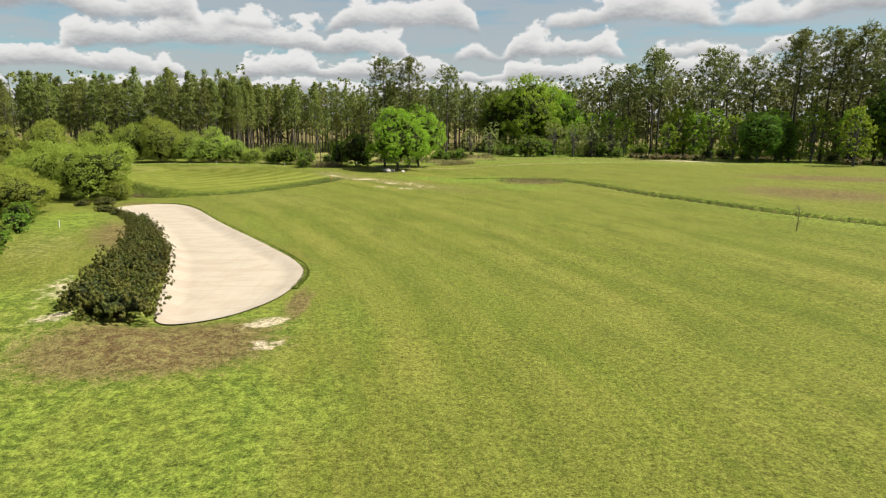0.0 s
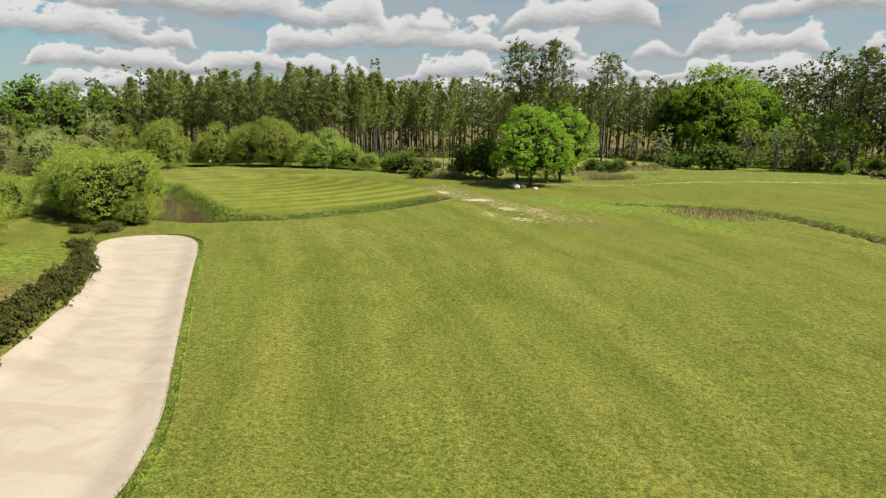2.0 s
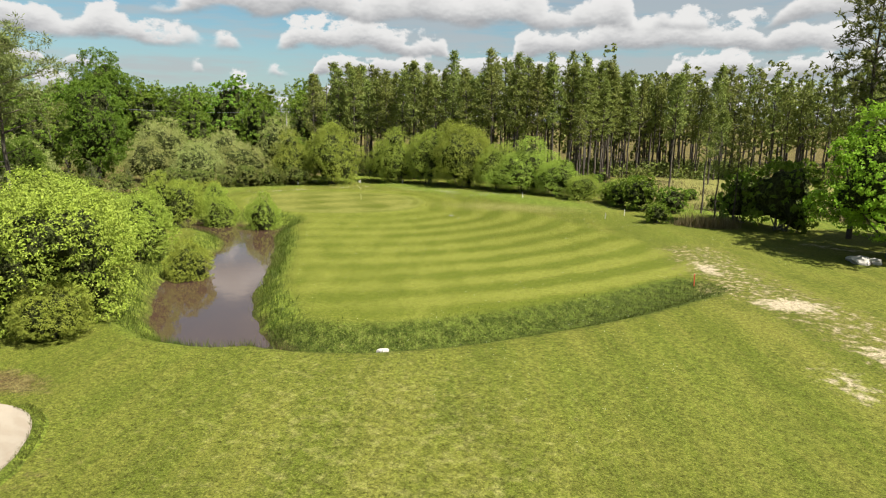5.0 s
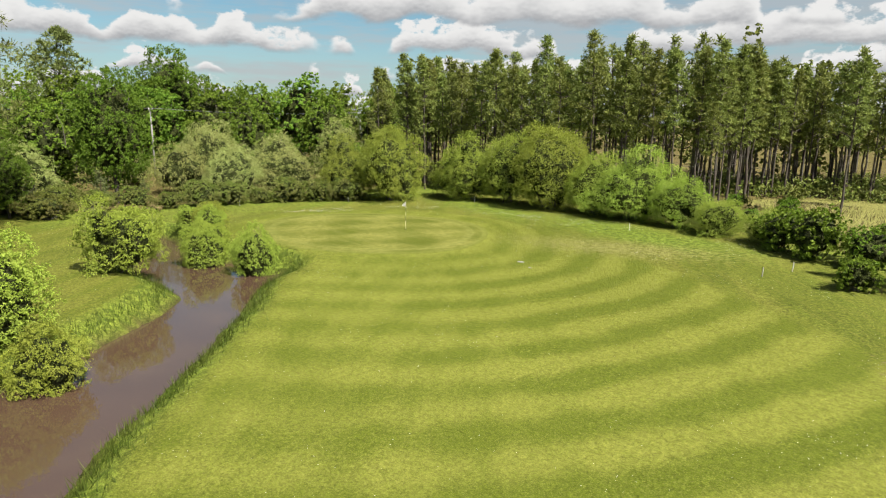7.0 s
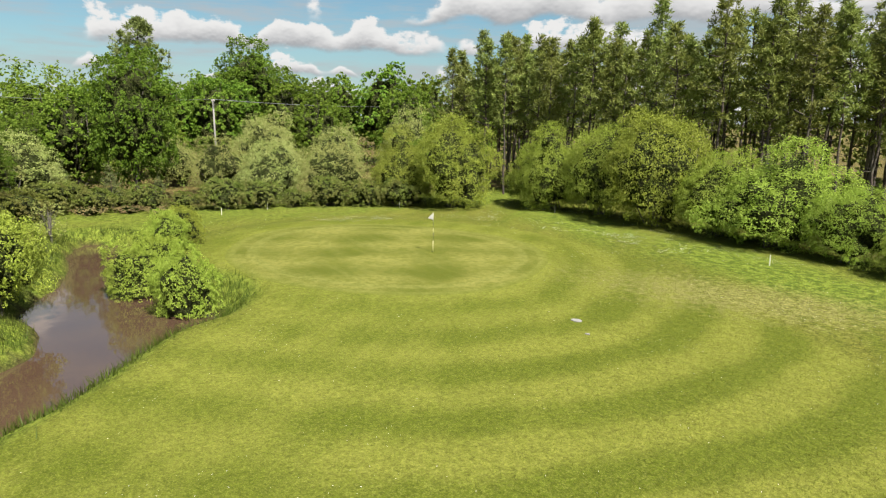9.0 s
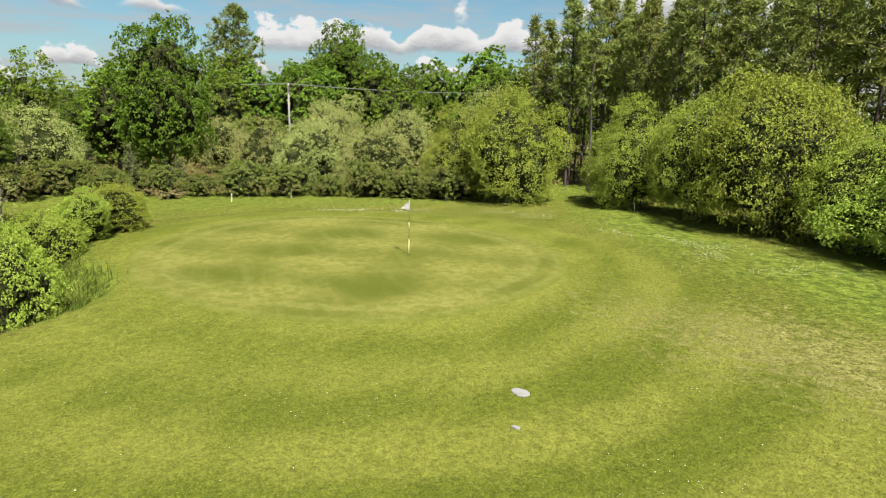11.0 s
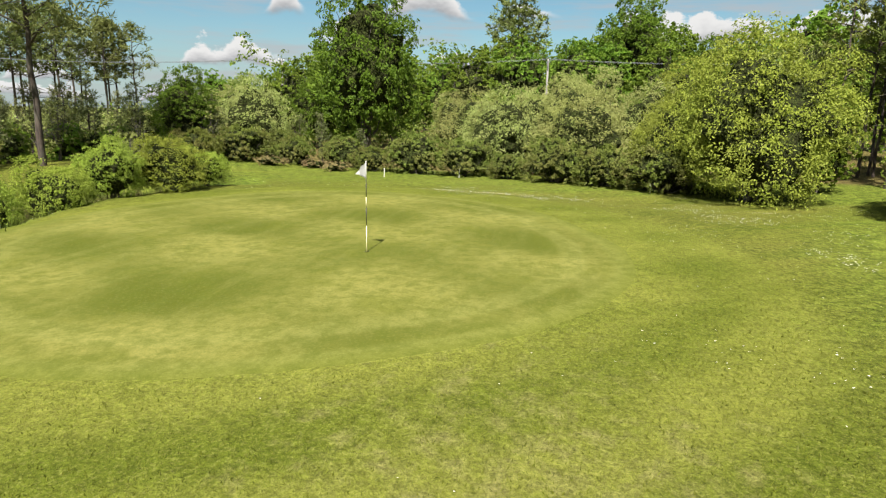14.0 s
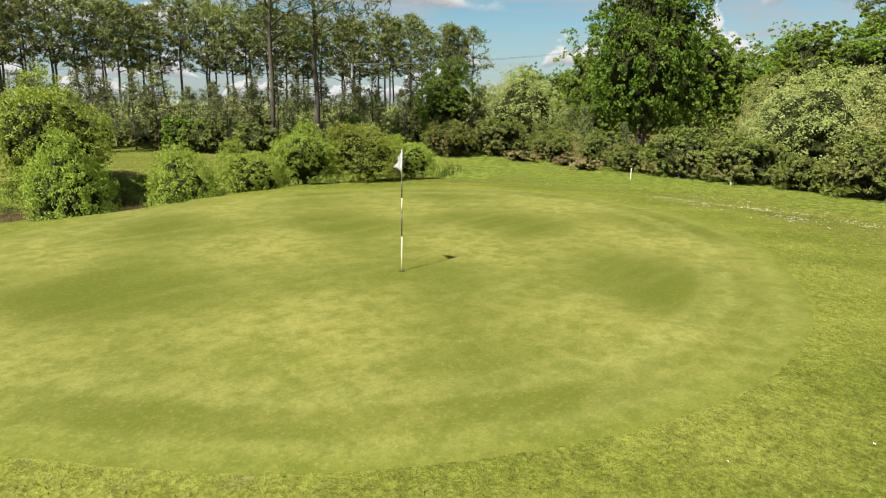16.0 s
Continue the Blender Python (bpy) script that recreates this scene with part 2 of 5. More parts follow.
def green_material():
    """Closely mown putting surface with crossed mowing lines and a paler rim."""
    m, n = material("putting_turf")
    pos = n.add("ShaderNodeNewGeometry").outputs["Position"]
    soft = n.noise(pos, 0.28, 3.0, 0.5)
    blade = n.noise(pos, 30.0, 4.0, 0.8)
    small = n.noise(pos, 3.0, 4.0, 0.6)
    wave = []
    for turn, width in ((28, 4.2), (-48, 5.2)):
        v = n.add("ShaderNodeMapping", Vector=pos, Rotation=(0, 0, radians(turn))).outputs[0]
        x = n.math("ADD", n.add("ShaderNodeSeparateXYZ", Vector=v).outputs[0], n.math("MULTIPLY", soft, 3.0))
        wave.append(n.math("SINE", n.math("MULTIPLY", x, 2 * math.pi / width)))
    k = n.math("ADD", n.math("MULTIPLY", n.math("ADD", wave[0], wave[1]), 0.5), n.math("MULTIPLY", n.math("SUBTRACT", soft, 0.5), 2.6))
    c = n.mix(n.step(k, -1.25, 1.25), (0.0640, 0.0740, 0.0080), (0.1860, 0.1760, 0.0450))
    drag = n.add("ShaderNodeMapping", Vector=pos, Rotation=(0, 0, radians(28)), Scale=(0.25, 1.6, 1)).outputs[0]
    c = n.mix(n.step(n.noise(drag, 1.1, 5.0, 0.65), 0.42, 0.72, 0.0, 0.36), c, (0.190, 0.188, 0.054))
    c = n.mix(n.step(n.noise(pos, 0.9, 4.0, 0.65), 0.48, 0.7, 0.0, 0.5), c, (0.086, 0.098, 0.010))
    rim = n.attr("rim")
    ring = n.math("SINE", n.math("MULTIPLY", rim, 5.2))
    c = n.mix(n.math("MULTIPLY", n.step(rim, 2.8, 0.6), n.step(ring, -0.6, 0.6, 0.05, 0.6)), c, (0.205, 0.202, 0.058))
    c = n.mix(n.step(rim, 1.0, 0.0, 0.0, 0.8), c, (0.104, 0.116, 0.016))
    c = n.mix(n.step(small, 0.38, 0.66, 0.0, 0.55), c, (0.066, 0.082, 0.010))
    c = n.mix(n.step(n.noise(pos, 10.0, 4.0, 0.75), 0.42, 0.66, 0.0, 0.35), c, (0.066, 0.078, 0.009))
    c = n.mix(n.step(n.noise(pos, 17.0, 3.0, 0.7), 0.50, 0.70, 0.0, 0.24), c, (0.230, 0.220, 0.066))
    c = n.mix(n.step(blade, 0.35, 0.7, 0.0, 0.4), c, (0.055, 0.070, 0.010))
    p = n.add("ShaderNodeBsdfPrincipled", Base_Color=c, Roughness=0.8, Normal=bumped(n, n.math("ADD", blade, n.math("MULTIPLY", small, 1.5)), 0.35, 0.02))
    p.inputs["Specular IOR Level"].default_value = 0.06
    finish(n, p)
    return m


def sand_material():
    m, n = material("bunker_sand")
    pos = n.add("ShaderNodeNewGeometry").outputs["Position"]
    rake = n.add("ShaderNodeMapping", Vector=pos, Rotation=(0, 0, radians(35)), Scale=(1, 0.12, 1)).outputs[0]
    lines = n.noise(rake, 3.2, 3.0, 0.6)
    damp = n.noise(pos, 0.35, 3.0, 0.6, 0.6)
    grit = n.noise(pos, 60.0, 2.0, 0.7)
    c = n.mix(n.step(damp, 0.5, 0.72, 0.0, 0.45), (0.280, 0.240, 0.183), (0.218, 0.179, 0.131))
    swirl = n.noise(n.add("ShaderNodeMapping", Vector=pos, Rotation=(0, 0, radians(-30)), Scale=(0.35, 1.0, 1)).outputs[0], 0.9, 4.0, 0.55, 1.2)
    c = n.mix(n.step(lines, 0.5, 0.75, 0.0, 0.4), c, (0.225, 0.186, 0.135))
    c = n.mix(n.step(swirl, 0.45, 0.62, 0.0, 0.5), c, (0.215, 0.170, 0.120))
    c = n.mix(n.step(grit, 0.35, 0.65, 0.0, 0.25), c, (0.201, 0.166, 0.122))
    h = n.math("ADD", n.math("ADD", n.math("MULTIPLY", lines, 1.0), n.math("MULTIPLY", swirl, 1.2)), n.math("MULTIPLY", grit, 0.12))
    finish(n, n.add("ShaderNodeBsdfPrincipled", Base_Color=c, Roughness=0.95, Normal=bumped(n, h, 0.45, 0.05)))
    return m


def water_material():
    m, n = material("pond_water")
    pos = n.add("ShaderNodeNewGeometry").outputs["Position"]
    r = n.math("ADD", n.noise(pos, 1.6, 2.0), n.math("MULTIPLY", n.noise(pos, 6.0, 2.0), 0.3))
    c = n.mix(n.noise(pos, 0.2, 2.0), (0.0500, 0.0300, 0.0190), (0.0700, 0.0430, 0.0280))
    p = n.add("ShaderNodeBsdfPrincipled", Base_Color=c, Roughness=0.04, IOR=1.75, Normal=bumped(n, r, 0.06, 0.05))
    finish(n, p)
    return m


TURF, PUTTING, SAND, WATER = turf_material(), green_material(), sand_material(), water_material()
LEAF_WILLOW = leaf_material("willow_leaves", (0.160, 0.228, 0.026), (0.330, 0.408, 0.064), (0.280, 0.328, 0.062), 0.30)
LEAF_GREY = leaf_material("grey_willow_leaves", (0.180, 0.220, 0.055), (0.350, 0.390, 0.120), (0.320, 0.310, 0.125), 0.32)
LEAF_OAK = leaf_material("oak_leaves", (0.050, 0.108, 0.010), (0.140, 0.238, 0.022), (0.112, 0.185, 0.022), 0.36)
LEAF_YOUNG = leaf_material("young_oak_leaves", (0.150, 0.255, 0.014), (0.285, 0.410, 0.034), (0.260, 0.345, 0.040), 0.46)
LEAF_WOOD = leaf_material("mixed_wood_leaves", (0.072, 0.138, 0.013), (0.190, 0.290, 0.032), (0.185, 0.240, 0.036), 0.38)
LEAF_BUSH = leaf_material("pond_bush_leaves", (0.145, 0.205, 0.022), (0.325, 0.395, 0.058), (0.270, 0.315, 0.058), 0.28)
LEAF_BRAMBLE = leaf_material("bramble_leaves", (0.080, 0.110, 0.020), (0.200, 0.240, 0.046), (0.190, 0.150, 0.062), 0.28)
LEAF_HEATH = leaf_material("heather_sprigs", (0.030, 0.038, 0.005), (0.085, 0.092, 0.012), (0.078, 0.062, 0.014), 0.15)
NEEDLE = leaf_material("pine_needles", (0.075, 0.102, 0.021), (0.225, 0.262, 0.058), (0.195, 0.215, 0.056), 0.28)
NEEDLE_DARK = leaf_material("tall_pine_needles", (0.068, 0.088, 0.024), (0.185, 0.212, 0.060), (0.172, 0.180, 0.060), 0.30)
NEEDLE_YOUNG = leaf_material("young_pine_needles", (0.072, 0.090, 0.032), (0.150, 0.168, 0.062), (0.140, 0.138, 0.056), 0.28)
BRACKEN = leaf_material("dead_bracken", (0.125, 0.084, 0.040), (0.245, 0.182, 0.085), (0.165, 0.155, 0.060), 0.25)
BLADE = leaf_material("grass_blades", (0.0720, 0.0990, 0.0072), (0.156, 0.180, 0.0216), (0.120, 0.138, 0.0156), 0.35)
BLADE_RUSH = leaf_material("bank_grass", (0.028, 0.046, 0.005), (0.072, 0.100, 0.012), (0.085, 0.085, 0.020), 0.25)
# ditch and drain blades, darkened in colour to stand for shade
BLADE_DITCH_SHADE = leaf_material("ditch_grass", (0.020, 0.031, 0.004), (0.050, 0.068, 0.008), (0.052, 0.052, 0.013), 0.15)
BLADE_STRAW = leaf_material("straw_grass", (0.144, 0.120, 0.0480), (0.264, 0.228, 0.114), (0.180, 0.168, 0.0660), 0.3)
# colour of the crown hulls, with the shade among twigs and leaves painted in
SHADE_HULL = shade_hull_material()
PETAL = plain_material("daisy_petals", (0.72, 0.71, 0.67), 0.7)
BARK_PINE = bark_material("pine_bark", (0.0270, 0.0200, 0.0165), (0.0740, 0.0530, 0.0420))
BARK_OAK = bark_material("oak_bark", (0.0350, 0.0294, 0.0224), (0.105, 0.0910, 0.0735))
BARK_GREY = bark_material("grey_twig_bark", (0.060, 0.052, 0.040), (0.130, 0.115, 0.092))
WHITE_PAINT = plain_material("white_paint", (0.52, 0.51, 0.48), 0.5)
RED_PAINT = plain_material("red_paint", (0.55, 0.05, 0.03), 0.5)
BLACK_PAINT = plain_material("black_paint", (0.03, 0.03, 0.03), 0.45)
YELLOW_PAINT = plain_material("cream_paint", (0.72, 0.66, 0.40), 0.45)
CLOTH = plain_material("flag_cloth", (0.55, 0.55, 0.55), 0.8, 0.0, 80.0, 0.1)
CONCRETE = plain_material("pale_concrete", (0.22, 0.21, 0.195), 0.85, 0.0, 8.0, 0.35)
STONE = plain_material("pale_stone", (0.36, 0.34, 0.30), 0.9, 0.0, 6.0, 0.4)
STEEL = plain_material("weathered_steel", (0.20, 0.21, 0.22), 0.5, 0.8)
WHITEWASH = plain_material("whitewash", (0.205, 0.20, 0.19), 0.85, 0.0, 8.0, 0.5)
CERAMIC = plain_material("brown_ceramic", (0.55, 0.52, 0.48), 0.3)

# ---- mesh helpers ----


def mesh_of(name, verts, faces, mat, smooth=False):
    """A mesh from numpy vertices (n, 3) and equal-sided faces (m, 3 or 4)."""
    me = bpy.data.meshes.new(name)
    verts, faces = np.asarray(verts, np.float32), np.asarray(faces, np.int32)
    k = faces.shape[1]
    me.vertices.add(len(verts)), me.loops.add(faces.size), me.polygons.add(len(faces))
    me.vertices.foreach_set("co", verts.ravel())
    me.loops.foreach_set("vertex_index", faces.ravel())
    me.polygons.foreach_set("loop_start", np.arange(len(faces), dtype=np.int32) * k)
    me.polygons.foreach_set("use_smooth", np.full(len(faces), smooth))
    me.materials.append(mat)
    me.update(calc_edges=True)
    return me


def part_np(name, verts, faces, mat, parent=None, label="", smooth=False):
    ob = new(name, mesh_of(name, verts, faces, mat, smooth))
    ob.parent = parent
    return tagged(ob, label)


def part(name, bm, mat, parent=None, label="", smooth=False):
    me = bpy.data.meshes.new(name)
    bm.to_mesh(me)
    bm.free()
    me.materials.append(mat)
    if smooth:
        me.polygons.foreach_set("use_smooth", [True] * len(me.polygons))
    ob = new(name, me)
    ob.parent = parent
    return tagged(ob, label)


def tube(path, radii, sides=7):
    """Vertices and quads of a tapered tube along a path."""
    path, radii = np.asarray(path, float), np.asarray(radii, float)
    n = len(path)
    tang = np.gradient(path, axis=0)
    tang /= np.linalg.norm(tang, axis=1, keepdims=True) + 1e-9
    ref = np.where(np.abs(tang[:, 2:3]) > 0.9, np.array([[1.0, 0, 0]]), np.array([[0, 0, 1.0]]))
    u = np.cross(tang, ref)
    u /= np.linalg.norm(u, axis=1, keepdims=True) + 1e-9
    v = np.cross(tang, u)
    a = np.arange(sides) * 2 * np.pi / sides
    ring = path[:, None] + radii[:, None, None] * (np.cos(a)[None, :, None] * u[:, None] + np.sin(a)[None, :, None] * v[:, None])
    i, j = np.meshgrid(np.arange(n - 1), np.arange(sides), indexing="ij")
    j2 = (j + 1) % sides
    q = np.stack([i * sides + j, i * sides + j2, (i + 1) * sides + j2, (i + 1) * sides + j], -1).reshape(-1, 4)
    return ring.reshape(-1, 3), q


def merged(pieces):
    vs, fs, k = [], [], 0
    for v, f in pieces:
        vs.append(v), fs.append(np.asarray(f) + k)
        k += len(v)
    return np.concatenate(vs), np.concatenate(fs)


def unit(v):
    return v / (np.linalg.norm(v, axis=-1, keepdims=True) + 1e-9)


def leaves(rng, pts, normals, size, wide=0.55, loose=0.38):
    """One rhombic leaf or sprig at each point, roughly facing along its normal."""
    n = len(pts)
    nrm = unit(normals + rng.normal(0, loose, (n, 3)))
    a = unit(np.cross(nrm, rng.normal(0, 1, (n, 3))))
    b = np.cross(nrm, a)
    s = (size * rng.uniform(0.6, 1.35, n))[:, None]
    droop = nrm * s * 0.12
    v = np.stack([pts - a * s * 0.5 - droop, pts + b * s * wide * 0.5 + droop, pts + a * s * 0.5 - droop, pts - b * s * wide * 0.5 + droop], 1).reshape(-1, 3)
    return v, np.arange(n * 4).reshape(-1, 4)


def on_blobs(rng, blobs, count, centre, radii, hollow=0.6, depth=0.10, spray=0.0):
    """Leaf places in small domed sprays on the skins of overlapping lumps (x, y, z, radius), none deep inside the crown, and the ways they face."""
    blobs, centre, radii = np.asarray(blobs, float), np.asarray(centre, float), np.asarray(radii, float)
    w = blobs[:, 3] ** 2
    group = 12 if count > 1500 else 5
    tries = count * 4 // group
    pick = rng.choice(len(blobs), tries, p=w / w.sum())
    d = unit(rng.normal(0, 1, (tries, 3)))
    bl = blobs[pick]
    out = 1 + rng.normal(-0.05, depth, tries) + np.where(rng.uniform(0, 1, tries) < 0.12, rng.uniform(0.05, 0.32, tries), 0)
    p = bl[:, :3] + d * (bl[:, 3] * np.clip(out, 0.1, 1.5))[:, None] * np.array([1, 1, 0.9])
    far = (p - centre) / radii
    ok = np.linalg.norm(far, axis=1) > hollow
    # the creases between the lumps and the undersides stay open and dark
    ok &= rng.uniform(0, 1, tries) < np.clip(0.88 + 0.5 * d[:, 2], 0.55, 1.0)
    for i, b in enumerate(blobs):
        ok &= (pick == i) | (((p - b[:3]) ** 2).sum(1) > (0.86 * b[3]) ** 2)
    keep = np.flatnonzero(ok)[:count // group]
    p, d, far = (np.repeat(v[keep], group, 0) for v in (p, d, far))
    length = (spray or radii[0] * 0.12) * np.repeat(rng.uniform(0.55, 1.3, len(keep)), group)
    ball = unit(rng.normal(0, 1, p.shape) + 0.35 * d) * rng.uniform(0.25, 1.0, (len(p), 1)) ** 0.5
    p = p + ball * length[:, None] * np.array([1, 1, 0.75])
    return p, unit(d * 0.4 + unit(far) * 0.2 + ball * 0.7 + np.array([0, 0, 0.4]))


def crown_blobs(rng, count, centre, radii, lump, low=-0.75):
    """Lumps evenly over the skin of an ellipsoid."""
    k = np.arange(count) + 0.5
    z = 1 - (1 - low) * k / count
    a = np.pi * (1 + 5 ** 0.5) * k + rng.uniform(0, 6.3)
    d = np.column_stack([np.cos(a) * np.sqrt(1 - z * z), np.sin(a) * np.sqrt(1 - z * z), z]) + rng.normal(0, 0.10, (count, 3))
    r = rng.uniform(0.66, 1.07, count)[:, None]
    return np.column_stack([np.asarray(centre) + d * r * np.asarray(radii), lump * rng.uniform(0.6, 1.4, count)])


def ball_mesh():
    bm = bmesh.new()
    bmesh.ops.create_icosphere(bm, subdivisions=3, radius=1.0)
    v, f = np.array([q.co[:] for q in bm.verts]), np.array([[q.index for q in g.verts] for g in bm.faces])
    bm.free()
    return v, f


BALL = ball_mesh()


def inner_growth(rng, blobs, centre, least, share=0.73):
    """Added hull inside a crown's lumps: painted shade that keeps light from passing through."""
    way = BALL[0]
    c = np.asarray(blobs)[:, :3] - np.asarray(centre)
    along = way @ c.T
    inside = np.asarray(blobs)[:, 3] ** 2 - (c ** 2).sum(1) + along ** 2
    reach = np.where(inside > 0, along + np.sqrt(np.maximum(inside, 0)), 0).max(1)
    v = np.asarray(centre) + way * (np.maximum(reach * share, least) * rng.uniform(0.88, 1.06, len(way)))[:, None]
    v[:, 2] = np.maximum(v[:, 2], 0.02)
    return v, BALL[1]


def limb(rng, a, b, r0, r1, bend=0.15, steps=5, sides=5):
    a, b = np.asarray(a, float), np.asarray(b, float)
    t = np.linspace(0, 1, steps)[:, None]
    length = np.linalg.norm(b - a)
    sway = np.sin(t * np.pi) * rng.normal(0, bend * length, 3)
    return tube(a + (b - a) * t + sway, r0 + (r1 - r0) * t[:, 0], sides)


# ---- kinds of plants: built at the origin, then copied to their places ----
WAITING = []


class Kind:
    """Prototypes of one kind of plant; each placing takes the next one, turned and scaled."""

    def __init__(self, protos, seed=1):
        self.protos, self.rng, self.k, self.used = protos, np.random.default_rng(seed), 0, set()

    def place(self, x, y, size=1.0, tall=1.0, z=None, which=None, turn=None):
        i = self.k % len(self.protos) if which is None else which
        self.k += 1
        a = self.rng.uniform(0, 360) if turn is None else turn
        z = float(height(np.array([x]), np.array([y]))[0]) - 0.05 if z is None else z
        m = pose(x, y, z, 0, 0, a) @ Matrix.Diagonal((size, size, size * tall, 1))
        if i in self.used:
            return copy_thing(self.protos[i], m)
        self.used.add(i)
        WAITING.append((self.protos[i], m))
        return self.protos[i]


def settle():
    for ob, m in WAITING:
        ob.matrix_basis = m


def plant(name, label, category, group, bits):
    root = new(name)
    for part_name, (v, f), mat in bits:
        part_np(part_name, v, f, mat, root, smooth=part_name == "trunk")
    return tagged(root, label, category, group)


def broadleaf(seed, h, w, n, leaf, mat, name, label, group, bark=None, stem=0.14, lumps=46, wide=0.62, lump=0.15, dense=True, low=-0.92):
    rng = np.random.default_rng(seed)
    rad = w * lump
    centre, radii = (0, 0, h * (stem + 1) / 2), (w * 0.5 - rad, w * 0.5 - rad, h * (1 - stem) / 2 - rad * 0.6)
    blobs = crown_blobs(rng, lumps, centre, radii, rad, low)
    blobs[:, :2] *= np.interp(blobs[:, 2], [0, h * 0.45, h], [0.85, 1.0, 0.8])[:, None]
    woods = [limb(rng, (0, 0, -0.1), (rng.normal(0, 0.15), rng.normal(0, 0.15), h * 0.7), h * 0.018 + 0.05, h * 0.007, 0.03, 6, 8)]
    for b in blobs[: min(lumps, 18)]:
        z0 = h * rng.uniform(stem * 0.8, stem + 0.3)
        woods.append(limb(rng, (0, 0, min(z0, b[2])), b[:3], h * 0.008 + 0.015, 0.02, 0.08))
    p, d = on_blobs(rng, blobs, n, centre, np.asarray(radii) + rad, 0.6, 0.16, rad * 0.30)
    keep = p[:, 2] > h * 0.03
    bits = [("trunk", merged(woods), bark or BARK_OAK), ("crown", leaves(rng, p[keep], d[keep], leaf, wide), mat)]
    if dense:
        bits.append(("inner_growth", inner_growth(rng, blobs, centre, min(radii) * 0.6), SHADE_HULL))
    return plant(name, label, "tree", group, bits)


def bush(seed, h, w, n, leaf, mat, name, label, group, bark=None, lumps=34, wide=0.5, lump=0.14, twigs=12, category="bush", spray=0.28):
    """A dome of foliage down to the ground, on many thin stems."""
    rng = np.random.default_rng(seed)
    rad = min(w, h * 1.3) * lump
    centre, radii = (0, 0, h * 0.42), (w * 0.5 - rad, w * 0.5 - rad, h * 0.58 - rad * 0.8)
    blobs = crown_blobs(rng, lumps, centre, radii, rad, -0.68)
    a = np.arctan2(blobs[:, 1], blobs[:, 0])
    swell = 1 + 0.13 * np.sin(2 * a + rng.uniform(0, 6.3)) + 0.10 * np.sin(3 * a + rng.uniform(0, 6.3))
    blobs[:, :2] *= swell[:, None]
    blobs[:, 2] *= 1 + 0.5 * (swell - 1)
    woods = []
    for k in range(twigs):
        b = blobs[k % len(blobs)]
        tip = b[:3] * rng.uniform(0.6, 0.95)
        woods.append(limb(rng, (rng.normal(0, w * 0.05), rng.normal(0, w * 0.05), -0.1), tip, 0.02 + h * 0.006, 0.008, 0.06, 5, 4))
    p, d = on_blobs(rng, blobs, n, centre, np.asarray(radii) + rad, 0.6, 0.11, rad * spray)
    keep = p[:, 2] > 0.02
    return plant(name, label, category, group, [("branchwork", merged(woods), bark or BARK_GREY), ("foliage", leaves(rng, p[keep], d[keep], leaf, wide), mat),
                                                ("inner_growth", inner_growth(rng, blobs, centre, h * 0.3), SHADE_HULL)])


